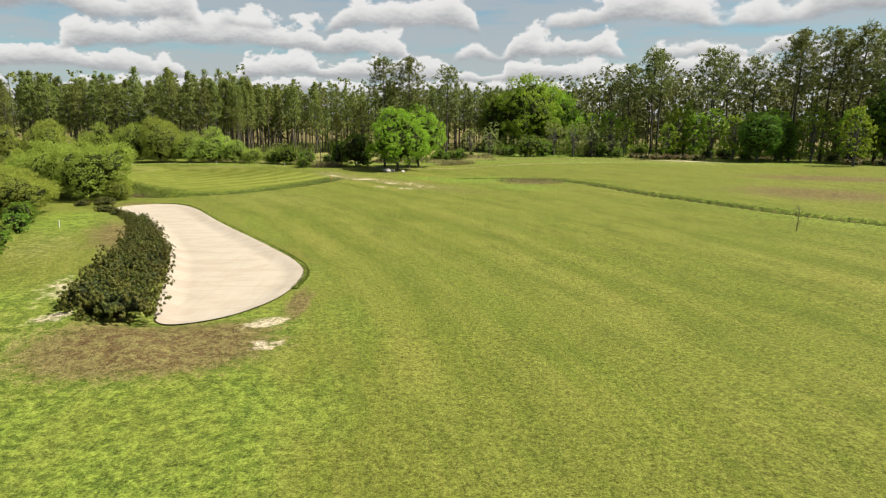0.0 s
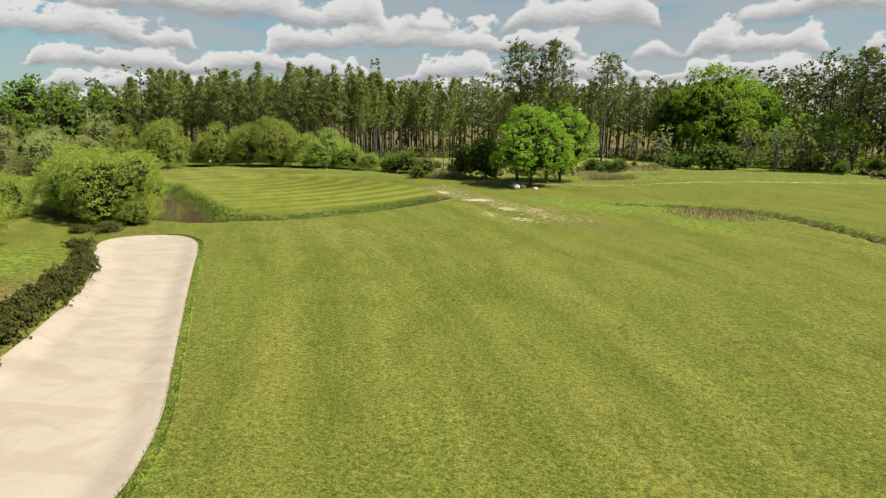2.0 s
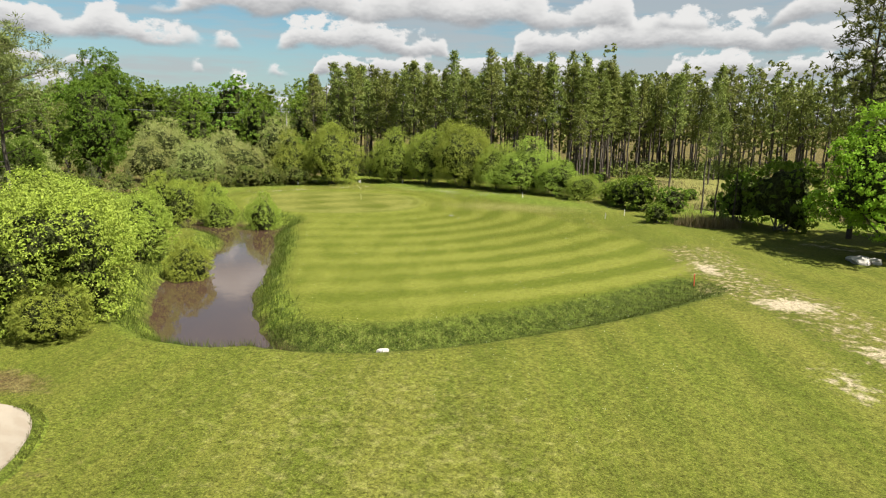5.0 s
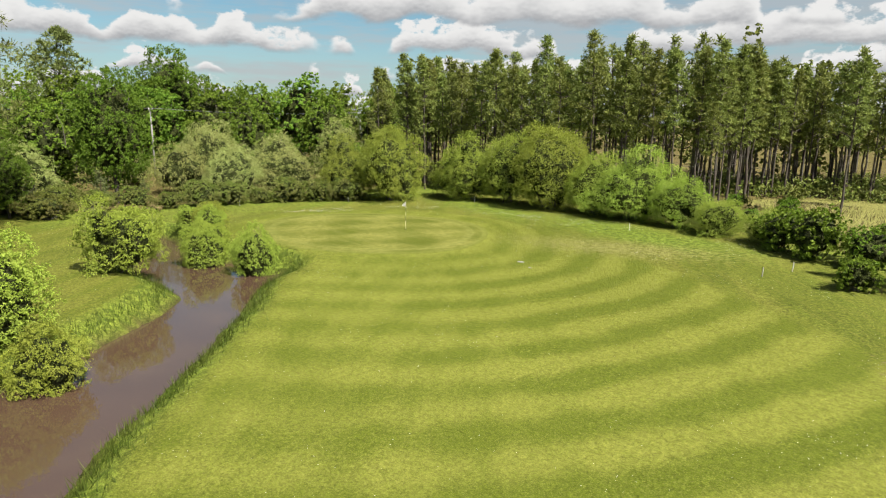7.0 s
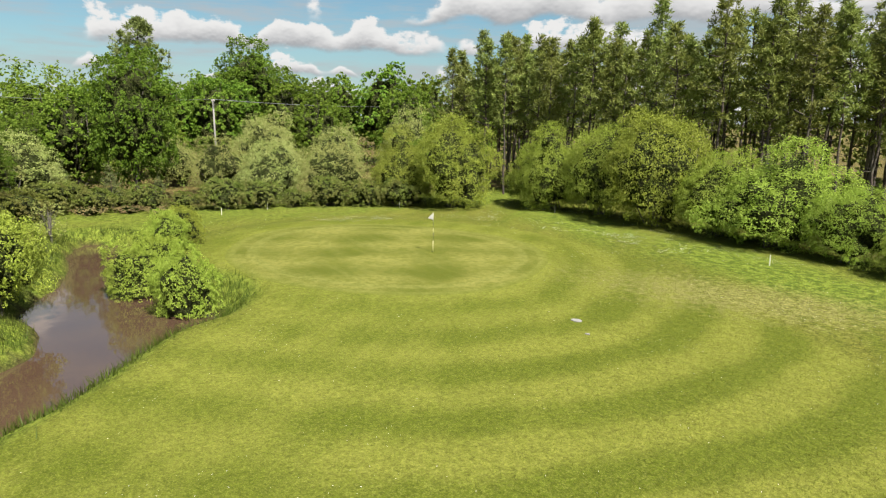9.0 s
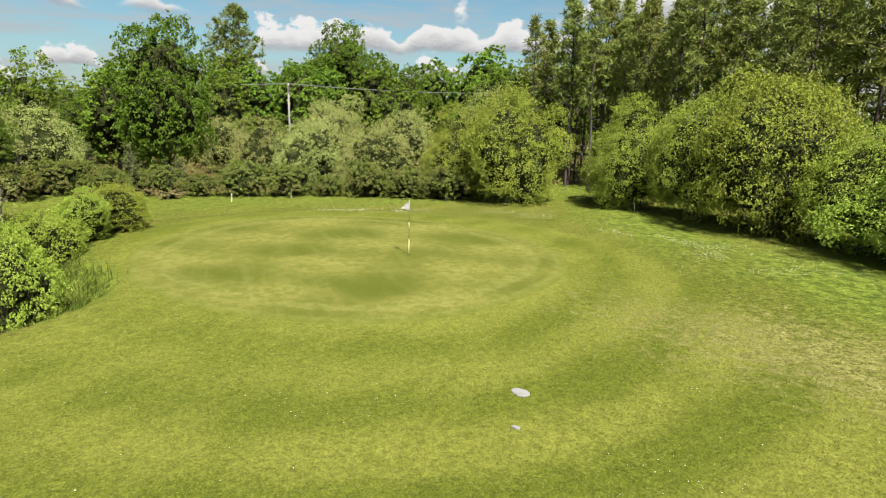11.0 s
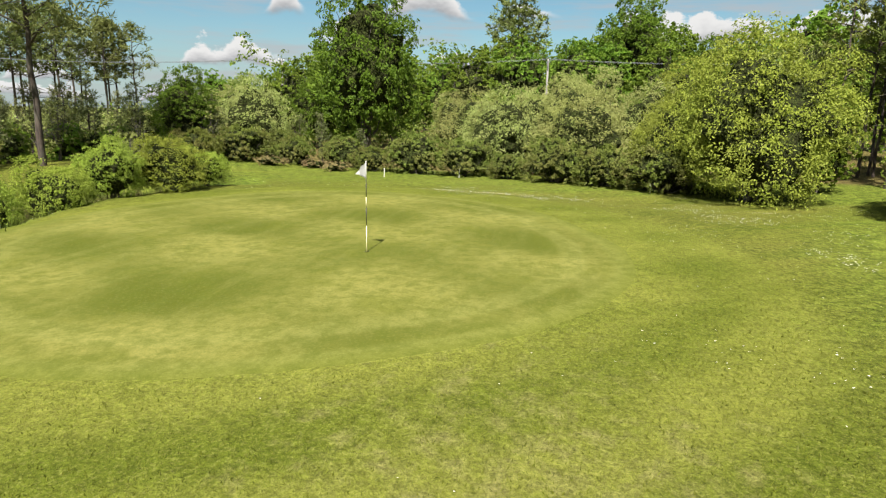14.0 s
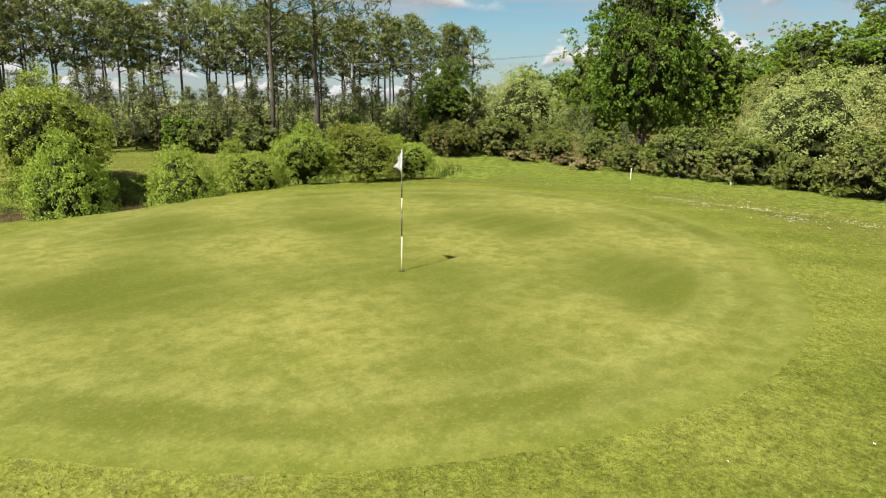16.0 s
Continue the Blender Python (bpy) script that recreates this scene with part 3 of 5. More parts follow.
def pine(seed, h, bare, w, tufts, per, mat, name, label, group, needle=0.55, pointed=1.0, girth=0.011, dead=5, limbs=0, close=1.0):
    """A bare trunk, limbs in whorls, and tufts of needles out along them; an old pine carries them in plates at the ends of its limbs."""
    rng = np.random.default_rng(seed)
    lean = rng.normal(0, 0.012 * h, 2)
    zs = np.linspace(0, 1, 9)
    path = np.column_stack([lean[0] * zs ** 2 + rng.normal(0, 0.004 * h, 9) * (zs > 0), lean[1] * zs ** 2 + rng.normal(0, 0.004 * h, 9) * (zs > 0), zs * h * 0.97 - 0.1])
    woods = [tube(path, h * girth * (1 - 0.86 * zs) + 0.02, 6)]

    def stem_at(z):
        return np.array([np.interp(z, path[:, 2], path[:, 0]), np.interp(z, path[:, 2], path[:, 1]), z])

    def reach(f):
        return w * 0.5 * (1 - f ** (1.6 if pointed else 3.0)) ** 0.75 * (0.55 + 0.45 * min(1, f * 4)) + 0.25

    plates = []
    for k in range(limbs):
        f = (k + 0.7) / limbs
        z, a, r = h * (bare + (0.96 - bare) * f), k * 2.4 + rng.normal(0, 0.3), reach(f) * rng.uniform(0.5, 0.85)
        tip = stem_at(z) + np.array([math.cos(a) * r, math.sin(a) * r, 0.25 * r])
        plates.append(tip)
        woods.append(limb(rng, stem_at(max(z - 0.2 * r, h * 0.3)), tip, 0.03 + 0.004 * h * (1 - f), 0.02, 0.06, 5, 5))
    centres = []
    for k in range(tufts):
        if limbs:
            tip = plates[k % limbs] + rng.normal(0, 1, 3) * np.array([0.12, 0.12, 0.055]) * w
        else:
            f = rng.uniform(0, 1) ** 0.85
            z = h * (bare + (0.985 - bare) * f)
            a, r = rng.uniform(0, 2 * np.pi), reach(f) * rng.uniform(0.25, 1.0)
            tip = stem_at(z) + np.array([math.cos(a) * r, math.sin(a) * r, 0.22 * r + rng.normal(0, 0.2)])
            if k % 5 == 0:
                woods.append(limb(rng, stem_at(max(z - 0.25 * r, h * 0.3)), tip, 0.025 + 0.004 * h * (1 - f), 0.015, 0.05, 4, 4))
        centres.append((*tip, rng.uniform(0.45, 0.95) * (0.36 + w * 0.055)))
    for k in range(dead):
        z, a, r = h * rng.uniform(bare * 0.45, bare), rng.uniform(0, 2 * np.pi), rng.uniform(0.5, 1.6)
        woods.append(limb(rng, stem_at(z), stem_at(z) + np.array([math.cos(a) * r, math.sin(a) * r, rng.normal(0, 0.15)]), 0.03, 0.01, 0.05, 4, 4))
    c = np.asarray(centres)
    pick = np.repeat(np.arange(len(c)), per)
    d = unit(rng.normal(0, 1, (len(pick), 3)) + np.array([0, 0, 0.45]))
    rad = c[pick, 3][:, None]
    at = c[pick, :3] + d * rad * rng.uniform(0.25, 0.95, (len(pick), 1)) * np.array([1, 1, 0.72])
    s = needle * rng.uniform(0.7, 1.3, len(pick))[:, None]
    side = unit(np.cross(d, rng.normal(0, 1, (len(pick), 3)))) * s * 0.095
    v = np.stack([at - d * s * 0.45, at + side, at + d * s * 0.55, at - side], 1).reshape(-1, 3)
    # the close inner needles of each tuft
    inner = leaves(rng, c[:, :3] - np.array([0, 0, 0.1]), np.tile(np.array([0, 0, 1.0]), (len(c), 1)), float(c[:, 3].mean()) * close, 0.8, 0.5)
    return plant(name, label, "tree", group, [("trunk", merged(woods), BARK_PINE), ("crown", merged([(v, np.arange(len(v)).reshape(-1, 4)), inner]), mat)])

# ---- the lie of the land ----


def lattice(ix, iy, seed):
    k = (ix.astype(np.int64) * 374761393 + iy.astype(np.int64) * 668265263 + seed * 69069) & 0xFFFFFFFF
    k = ((k ^ (k >> 13)) * 1274126177) & 0xFFFFFFFF
    return ((k ^ (k >> 16)) & 0xFFFF) / 65535.0


def bumps(x, y, size, seed=0):
    """Smooth noise from -1 to 1."""
    x, y = np.asarray(x) / size, np.asarray(y) / size
    ix, iy = np.floor(x), np.floor(y)
    fx, fy = x - ix, y - iy
    fx, fy = fx * fx * (3 - 2 * fx), fy * fy * (3 - 2 * fy)
    a, b = lattice(ix, iy, seed), lattice(ix + 1, iy, seed)
    c, d = lattice(ix, iy + 1, seed), lattice(ix + 1, iy + 1, seed)
    return 2 * ((a + (b - a) * fx) + ((c + (d - c) * fx) - (a + (b - a) * fx)) * fy) - 1


def curve(points, closed=True, per=8):
    """A smooth line through the points (Catmull-Rom)."""
    p = np.asarray(points, float)
    n = len(p)
    out = []
    for i in range(n if closed else n - 1):
        a, b, c, d = (p[(i + k) % n] if closed else p[min(max(i + k, 0), n - 1)] for k in (-1, 0, 1, 2))
        for t in np.arange(per) / per:
            out.append(0.5 * (2 * b + (c - a) * t + (2 * a - 5 * b + 4 * c - d) * t * t + (3 * b - a - 3 * c + d) * t ** 3))
    if not closed:
        out.append(p[-1])
    return np.asarray(out)


def far_from(x, y, line, closed=True):
    """Distance to a line, and, for a closed one, negative inside it."""
    x, y = np.asarray(x, float), np.asarray(y, float)
    best = np.full(x.shape, 1e9)
    inside = np.zeros(x.shape, bool)
    n = len(line)
    for i in range(n if closed else n - 1):
        (ax, ay), (bx, by) = line[i], line[(i + 1) % n]
        dx, dy = bx - ax, by - ay
        t = np.clip(((x - ax) * dx + (y - ay) * dy) / (dx * dx + dy * dy + 1e-12), 0, 1)
        best = np.minimum(best, (x - ax - t * dx) ** 2 + (y - ay - t * dy) ** 2)
        if closed:
            cross = (ay > y) != (by > y)
            inside ^= cross & (x < dx * (y - ay) / (dy if dy else 1e-12) + ax)
    d = np.sqrt(best)
    return np.where(inside, -d, d) if closed else d


def ramp(v, lo, hi):
    t = np.clip((np.asarray(v, float) - lo) / (hi - lo), 0, 1)
    return t * t * (3 - 2 * t)


POND = curve([(-27.0, 66.6), (-30.0, 64.6), (-34.5, 66.0), (-40.5, 70.0), (-42.3, 73.2), (-44.6, 76.2), (-46.5, 78.2), (-49.5, 79.2), (-53.0, 78.6), (-57.5, 79.9),
              (-65.0, 80.8), (-68.0, 82.2), (-65.0, 84.4), (-59.0, 83.8), (-54.5, 84.2), (-50.5, 85.6), (-48.0, 85.0), (-46.2, 82.4), (-43.0, 80.0), (-39.5, 76.9),
              (-35.8, 73.3), (-32.2, 70.0), (-29.5, 68.4)])
BUNKER = curve([(-28.6, 56.6), (-26.4, 57.9), (-24.2, 57.2), (-22.0, 54.8), (-16.8, 47.0), (-11.4, 39.1), (-8.8, 35.2), (-7.4, 32.2), (-7.15, 29.5), (-7.4, 26.9),
                (-8.5, 24.6), (-9.9, 23.4), (-11.3, 23.5), (-12.4, 26.0), (-14.3, 31.3), (-16.2, 36.0), (-19.1, 41.4), (-23.0, 47.8), (-28.6, 53.8)])
GREEN = curve([(-51.0, 87.2), (-55.6, 87.3), (-60.2, 89.8), (-62.2, 93.6), (-61.6, 97.6), (-59.0, 101.0), (-56.2, 102.6), (-53.0, 103.6), (-49.6, 103.4), (-46.5, 101.7),
               (-44.3, 98.8), (-43.2, 95.8), (-43.7, 92.8), (-45.4, 90.3), (-47.9, 88.4)])
DITCH = curve([(-27.4, 66.7), (-25.0, 67.4), (-22.0, 69.8), (-19.0, 74.8), (-16.6, 80.2), (-15.2, 84.6)], False)
DRAIN = curve([(3.0, 85.5), (9.5, 85.0), (15.0, 81.8), (19.2, 74.0), (21.8, 66.5), (25.4, 58.8), (29.3, 51.8), (33.6, 46.4), (41.0, 38.0), (52.0, 27.0)], False)
TRACK = curve([(-17.5, 93.5), (-14.5, 88.6), (-12.0, 85.6), (-8.8, 82.6), (-4.0, 77.5), (-0.5, 73.5), (3.0, 69.5)], False)
LANE = curve([(-12.0, 101.5), (-5.7, 101.4), (2.0, 103.2), (9.0, 105.0), (20.0, 107.5), (34.0, 112.0)], False)
APRON = curve([(-16.0, 88.5), (-17.2, 81.5), (-20.0, 75.7), (-23.2, 70.6), (-26.6, 68.8), (-30.8, 71.2), (-36.6, 76.3), (-43.4, 82.6), (-46.5, 86.0), (-53.0, 86.0),
               (-60.0, 87.6), (-64.5, 93.0), (-64.0, 99.0), (-60.0, 104.0), (-53.5, 106.5), (-47.0, 106.3), (-41.0, 104.0), (-33.0, 101.5), (-25.0, 97.0), (-19.5, 93.0)])


def height(x, y):
    x, y = np.asarray(x, float), np.asarray(y, float)
    near = ramp(np.hypot(x + 20, y - 70), 420, 150)
    z = near * (0.07 * bumps(x, y, 9.0, 3) + 0.02 * bumps(x, y, 2.3, 5))
    # the green is a low plateau that falls away to the hedges behind it
    g = far_from(x, y, GREEN)
    z = z + 0.12 * ramp(g, 4.0, -1.0) * near
    z = z * (1 - 0.8 * ramp(g, 0.5, -1.5)) + 0.10 * ramp(g, 0.5, -1.5)
    back = ramp((x + 52) * -0.55 + (y - 95.5) * 0.83, 7.5, 17.0)
    z = z - 0.15 * back * ramp(g, 0.0, 8.0) * ramp(g, 70, 25)
    z = z - 0.35 * ramp(-x, 60, 68) * ramp(y, 80, 86) * ramp(g, 1.0, 6.0) * ramp(g, 60, 20)
    # the ground beyond the drain lies a little higher, with a swell in it
    side = ramp(x - 0.35 * (90 - y), 4, 20) * ramp(y, 20, 50)
    z = z + side * (0.35 + 0.35 * np.exp(-(((x - 22) / 16) ** 2 + ((y - 112) / 12) ** 2)))
    # drain, grassy ditch and pond
    d = far_from(x, y, DRAIN, False)
    z = z - 0.75 * ramp(d, 0.9, 0.25)
    d = far_from(x, y, DITCH, False)
    deep = 0.95 - 0.6 * ramp(y, 68, 85)
    z = z - deep * ramp(d, 1.9, 0.35)
    p = far_from(x, y, POND) + 0.25 * bumps(x, y, 1.7, 9)
    bank = np.where(p < 0, -1.0 + np.maximum(p, -1.2) * 0.6, -1.0 + np.clip(p / 1.6, 0, 1) ** 0.8)
    z = np.where(p < 1.6, np.minimum(z, np.maximum(bank, -1.9)), z)
    # bunker floor, and the bank that shelters it on the west
    b = far_from(x, y, BUNKER)
    west = -0.9 * (x + 9) - 0.437 * (y - 22)
    z = z + 0.70 * ramp(b, 0.15, 3.0) * ramp(west, 0.3, 2.5) * ramp(y, 16.5, 24) * ramp(y, 57, 46) * ramp(west, 26, 13)
    z = z - 0.25 * ramp(b, 0.1, -1.2)
    return z


def spread(lo, hi, step, out, growth=1.16):
    inner = list(np.arange(lo, hi + step / 2, step))
    a, b, s = inner[0], inner[-1], step
    left, right = [], []
    while a > -out or b < out:
        s *= growth
        a, b = a - s, b + s
        left.append(a), right.append(b)
    return np.array(left[::-1] + inner + right)


def spot(x, y, cx, cy, rx, ry, turn=0.0):
    c, s = math.cos(radians(turn)), math.sin(radians(turn))
    u, v = (x - cx) * c + (y - cy) * s, -(x - cx) * s + (y - cy) * c
    return np.clip(1.25 - np.hypot(u / rx, v / ry), 0, 1)


def put_attr(me, name, values):
    me.attributes.new(name, "FLOAT", "POINT").data.foreach_set("value", np.asarray(values, np.float32))


FAIRWAY = curve([(6.0, -40.0), (2.0, -5.0), (-1.6, 12.2), (-5.9, 27.8), (-14.0, 46.0), (-25.0, 63.0), (-38.0, 80.0), (-70.0, 118.0)], False, 4)


def beside(x, y, line):
    """Signed distance to the side of an open line, and the distance along it."""
    best, side, run = np.full(x.shape, 1e9), np.zeros(x.shape), np.zeros(x.shape)
    gone = 0.0
    for (ax, ay), (bx, by) in zip(line, line[1:]):
        dx, dy = bx - ax, by - ay
        size = math.hypot(dx, dy)
        t = np.clip(((x - ax) * dx + (y - ay) * dy) / size ** 2, 0, 1)
        d = (x - ax - t * dx) ** 2 + (y - ay - t * dy) ** 2
        near = d < best
        best = np.where(near, d, best)
        side = np.where(near, np.sqrt(d) * np.sign((x - ax) * dy - (y - ay) * dx), side)
        run = np.where(near, gone + t * size, run)
        gone += size
    return side, run


def make_ground():
    xs, ys = spread(-70, 36, 0.52, 2600), spread(10, 114, 0.52, 2600)
    gx, gy = np.meshgrid(xs, ys)
    x, y = gx.ravel(), gy.ravel()
    z = height(x, y)
    nx, ny = len(xs), len(ys)
    i, j = np.meshgrid(np.arange(nx - 1), np.arange(ny - 1))
    a = (j * nx + i).ravel()
    me = mesh_of("ground", np.column_stack([x, y, z]), np.column_stack([a, a + 1, a + nx + 1, a + nx]), TURF, True)
    g, ap = far_from(x, y, GREEN), far_from(x, y, APRON)
    pond, bunk = far_from(x, y, POND), far_from(x, y, BUNKER)
    ditch, drain = far_from(x, y, DITCH, False), far_from(x, y, DRAIN, False)
    across, run = beside(x, y, FAIRWAY)
    put_attr(me, "across", across)
    put_attr(me, "run", run)
    put_attr(me, "apron", ramp(ap, 0.6, -0.6) * ramp((x + 52) * -0.75 + (y - 95.5) * 0.66, 16, 9))
    swirl = g + 0.25 * bumps(x, y, 6.0, 21)
    put_attr(me, "band", np.sin(2 * np.pi * (swirl + 0.75) / 3.0) * (0.35 + 0.65 * ramp((x + 30) * 0.72 + (y - 86) * 0.69, -8, 3)) * (0.5 + 0.5 * ramp(g, 2, 9)))
    wild = np.maximum.reduce([0.65 * ramp(pond, 2.6, 1.2), 0.75 * ramp(ditch, 2.2, 1.2), 0.8 * ramp(drain, 2.4, 0.8), spot(x, y, 5, 84, 9, 6, 20), 0.9 * spot(x, y, -3.0, 86.0, 6.0, 3.5, -30), spot(x, y, 10, 74, 7, 5, -50) * 0.7,
                              0.60 * ramp(across + 1.3 * bumps(x, y, 2.6, 71), 1.8, -2.4) * ramp(y, 34, 24) * ramp(np.hypot(x, y - 10), 60, 40), 0.46 * ramp(np.abs(across + 0.4 + 0.8 * bumps(x, y, 3.0, 72)), 3.2, 0.4) * ramp(y, 20, 26) * ramp(y, 60, 50), 0.5 * spot(x, y, -13, 14, 9, 7, 30), 0.45 * spot(x, y, -4, 24, 3, 8, 20), 0.9 * spot(x, y, -67.0, 85.6, 4.5, 1.8, 20), 0.6 * spot(x, y, -55, 112, 26, 6, -18), spot(x, y, -40, 110, 16, 5, -12) * 0.8,
                              0.6 * ramp(y, 104, 112) * ramp(x, -40, -25), 0.5 * spot(x, y, 30, 48, 16, 7, -50),
                              0.7 * spot(x, y, -27, 44, 5, 12, 25), 0.55 * ramp(x, -62, -72) * ramp(y, 70, 80), ramp(np.hypot(x + 20, y - 70), 95, 125), ramp(y, 120, 130)])
    put_attr(me, "rough", wild)
    # long grass along ditch and drain, where their shade is painted in
    put_attr(me, "rank_shade", np.maximum(ramp(ditch, 2.0, 1.3), ramp(drain, 1.1, 0.6)))
    straw = np.maximum.reduce([spot(x, y, 11.3, 80.5, 4.2, 3.2, -40) * 1.3, 0.55 * spot(x, y, -15.5, 19, 5, 5), 0.42 * spot(x, y, -17, 63, 13, 9, -30), 1.0 * ramp(y, 116, 121) * ramp(y, 170, 150) * ramp(x, -50, -40) * ramp(x, 20, 0),
                               0.8 * spot(x, y, -37.5, 104, 11, 4.2, 25), 0.6 * spot(x, y, 45, 112, 22, 6, -20), 0.55 * spot(x, y, -23, 35, 4, 9, 25), 0.5 * ramp(bunk, 1.4, 0.5) * ramp(x + 0.68 * y, 10, 4)])
    put_attr(me, "straw", straw)
    # the brown along the drain bed also paints in its shade
    earth = np.maximum.reduce([spot(x, y, -10.2, 20.6, 5.2, 3.2, 15) * 1.3, spot(x, y, -8.6, 22.0, 3.4, 2.2, 30), 0.42 * ramp(bunk, 2.8, 0.5) * ramp(x + 0.68 * y, 12, 17), spot(x, y, -6.3, 26.2, 0.7, 3.5, 5), spot(x, y, -29.2, 58.2, 2.6, 1.1, 20), 0.85 * spot(x, y, -20.5, 39.0, 3.0, 10.5, 28),
                               0.9 * spot(x, y, 40, 66, 13, 9, -30), 0.9 * spot(x, y, 52, 84, 16, 7, -20), 0.45 * spot(x, y, 26, 91, 12, 2.6, -15), 0.5 * ramp(far_from(x, y, TRACK, False), 5.5, 1.0),
                               1.1 * ramp(drain, 1.0, 0.4), 0.8 * ramp(y - np.interp(x, [-86, -60, -50, -44, -30, 24, 60, 100], [123, 126, 128, 135, 153, 162, 126, 114]), 0, 5) * ramp(x, 200, 150), 0.8 * ramp(x, -77, -80.5) * ramp(y, 66, 74), 0.6 * ramp(y, 62, 50) * ramp(x, -56, -64), 0.5 * ramp(y, 112, 118) * ramp(y, 136, 124) * ramp(np.abs(x - 10), 60, 30),])
    put_attr(me, "earth", earth)
    track = far_from(x, y, TRACK, False)
    lane = far_from(x, y, LANE, False)
    sandy = np.maximum.reduce([0.46 * ramp(track, 4.6, 0.8) * ramp(y, 68, 75), 0.62 * spot(x, y, -4.5, 73.0, 3.2, 1.6, -40), 0.6 * spot(x, y, -4.0, 78.5, 3.0, 1.8, -20), 0.6 * spot(x, y, -7.6, 75.0, 2.6, 1.5, -60), spot(x, y, -10.6, 83.9, 2.3, 1.7, 35), spot(x, y, -15.6, 89.2, 2.6, 0.7, -60), 0.75 * spot(x, y, -6.7, 78.6, 2.6, 1.4, -45), 0.55 * ramp(lane, 1.3, 0.4),
                               0.95 * spot(x, y, 46, 118.5, 13, 2.6, -22), spot(x, y, -7.0, 23.6, 1.3, 0.8, 30), spot(x, y, -6.4, 21.2, 0.9, 0.6, 0), spot(x, y, -14.6, 22.2, 1.2, 0.7, 40) * 0.9,
                               0.5 * spot(x, y, -2.5, 75.5, 4.5, 2.6, -45), 0.55 * spot(x, y, -16.5, 26, 2, 4, 15)])
    put_attr(me, "sandy", sandy)
    put_attr(me, "mud", ramp(z, -0.82, -0.98) * (pond < 1.2))
    return tagged(new("ground", me), "mown golf fairway grass with yellowed streaks and bare patches", "ground", kind="structure")


def filled(outline, inset_rings, lift, name, mat, rim_attr=False, dip=None):
    """A sheet inside an outline, lying on the land."""
    c = outline.mean(0)
    rings = np.linspace(1, 0, inset_rings + 1)[:-1]
    n = len(outline)
    pts = np.concatenate([c + (outline - c) * r for r in rings] + [c[None]])
    z = height(pts[:, 0], pts[:, 1]) + lift
    if dip is not None:
        z = dip(pts[:, 0], pts[:, 1], z)
    quads, k = [], len(rings)
    for r in range(k - 1):
        for i in range(n):
            j = (i + 1) % n
            quads.append((r * n + i, r * n + j, (r + 1) * n + j, (r + 1) * n + i))
    for i in range(n):
        quads.append(((k - 1) * n + i, (k - 1) * n + (i + 1) % n, k * n, k * n))
    me = bpy.data.meshes.new(name)
    me.from_pydata(np.column_stack([pts, z]).tolist(), [], [q if q[2] != q[3] else q[:3] for q in quads])
    me.materials.append(mat)
    me.polygons.foreach_set("use_smooth", [True] * len(me.polygons))
    if rim_attr:
        put_attr(me, "rim", -far_from(pts[:, 0], pts[:, 1], outline * 1.0))
    return new(name, me)


def grass_blades(name, pts, tall, wide, mat, seed, label, lean=0.35):
    """Many single blades as one object of stuff."""
    rng = np.random.default_rng(seed)
    n = len(pts)
    a = rng.uniform(0, 2 * np.pi, n)
    side = np.column_stack([np.cos(a), np.sin(a), np.zeros(n)]) * (wide * rng.uniform(0.6, 1.3, n))[:, None]
    h = tall * rng.uniform(0.5, 1.25, n)
    tip = np.column_stack([rng.normal(0, lean, n) * h, rng.normal(0, lean, n) * h, h])
    v = np.stack([pts - side, pts + side, pts + tip], 1).reshape(-1, 3)
    ob = new(name, mesh_of(name, v, np.arange(len(v)).reshape(-1, 3), mat))
    return tagged(ob, label, "grass", kind="stuff")


def on_land(x, y, sink=0.01):
    return np.column_stack([x, y, height(x, y) - sink])


def sample(rng, count, box, chance):
    """Random places in a box (x0, y0, x1, y1), thinned by chance(x, y)."""
    x, y = rng.uniform(box[0], box[2], count), rng.uniform(box[1], box[3], count)
    k = rng.uniform(0, 1, count) < chance(x, y)
    return x[k], y[k]


ground = make_ground()
green = tagged(filled(GREEN, 34, 0.007, "putting_green", PUTTING, True, lambda x, y, z: z - 0.018 * (far_from(x, y, GREEN) > -0.05)), "closely mown putting green with crossed mowing lines", "putting green", kind="structure")


def bunker_floor(x, y, z):
    d = far_from(x, y, BUNKER)
    return np.where(d > -0.02, z + 0.02, z + 0.035 + 0.05 * ramp(d, -0.2, -2.0) + 0.012 * bumps(x, y, 0.9, 31))


bunker = tagged(filled(BUNKER, 26, 0.03, "bunker", SAND, dip=bunker_floor), "raked pale sand bunker beside the fairway", "bunker", kind="structure")


def area(p):
    q = np.roll(p, -1, 0)
    return float((p[:, 0] * q[:, 1] - q[:, 0] * p[:, 1]).sum() / 2)


def make_water():
    way = np.roll(POND, -1, 0) - np.roll(POND, 1, 0)
    big = POND - unit(np.column_stack([way[:, 1], -way[:, 0]])) * 1.1 * (1 if area(POND) < 0 else -1)
    v = np.column_stack([big, np.full(len(big), -1.0)])
    bm = bmesh.new()
    bm.faces.new([bm.verts.new(p) for p in v])
    bmesh.ops.triangulate(bm, faces=bm.faces[:])
    return tagged(part("water", bm, WATER), "still brown pond water mirroring sky and bushes", "water", kind="structure")


make_water()

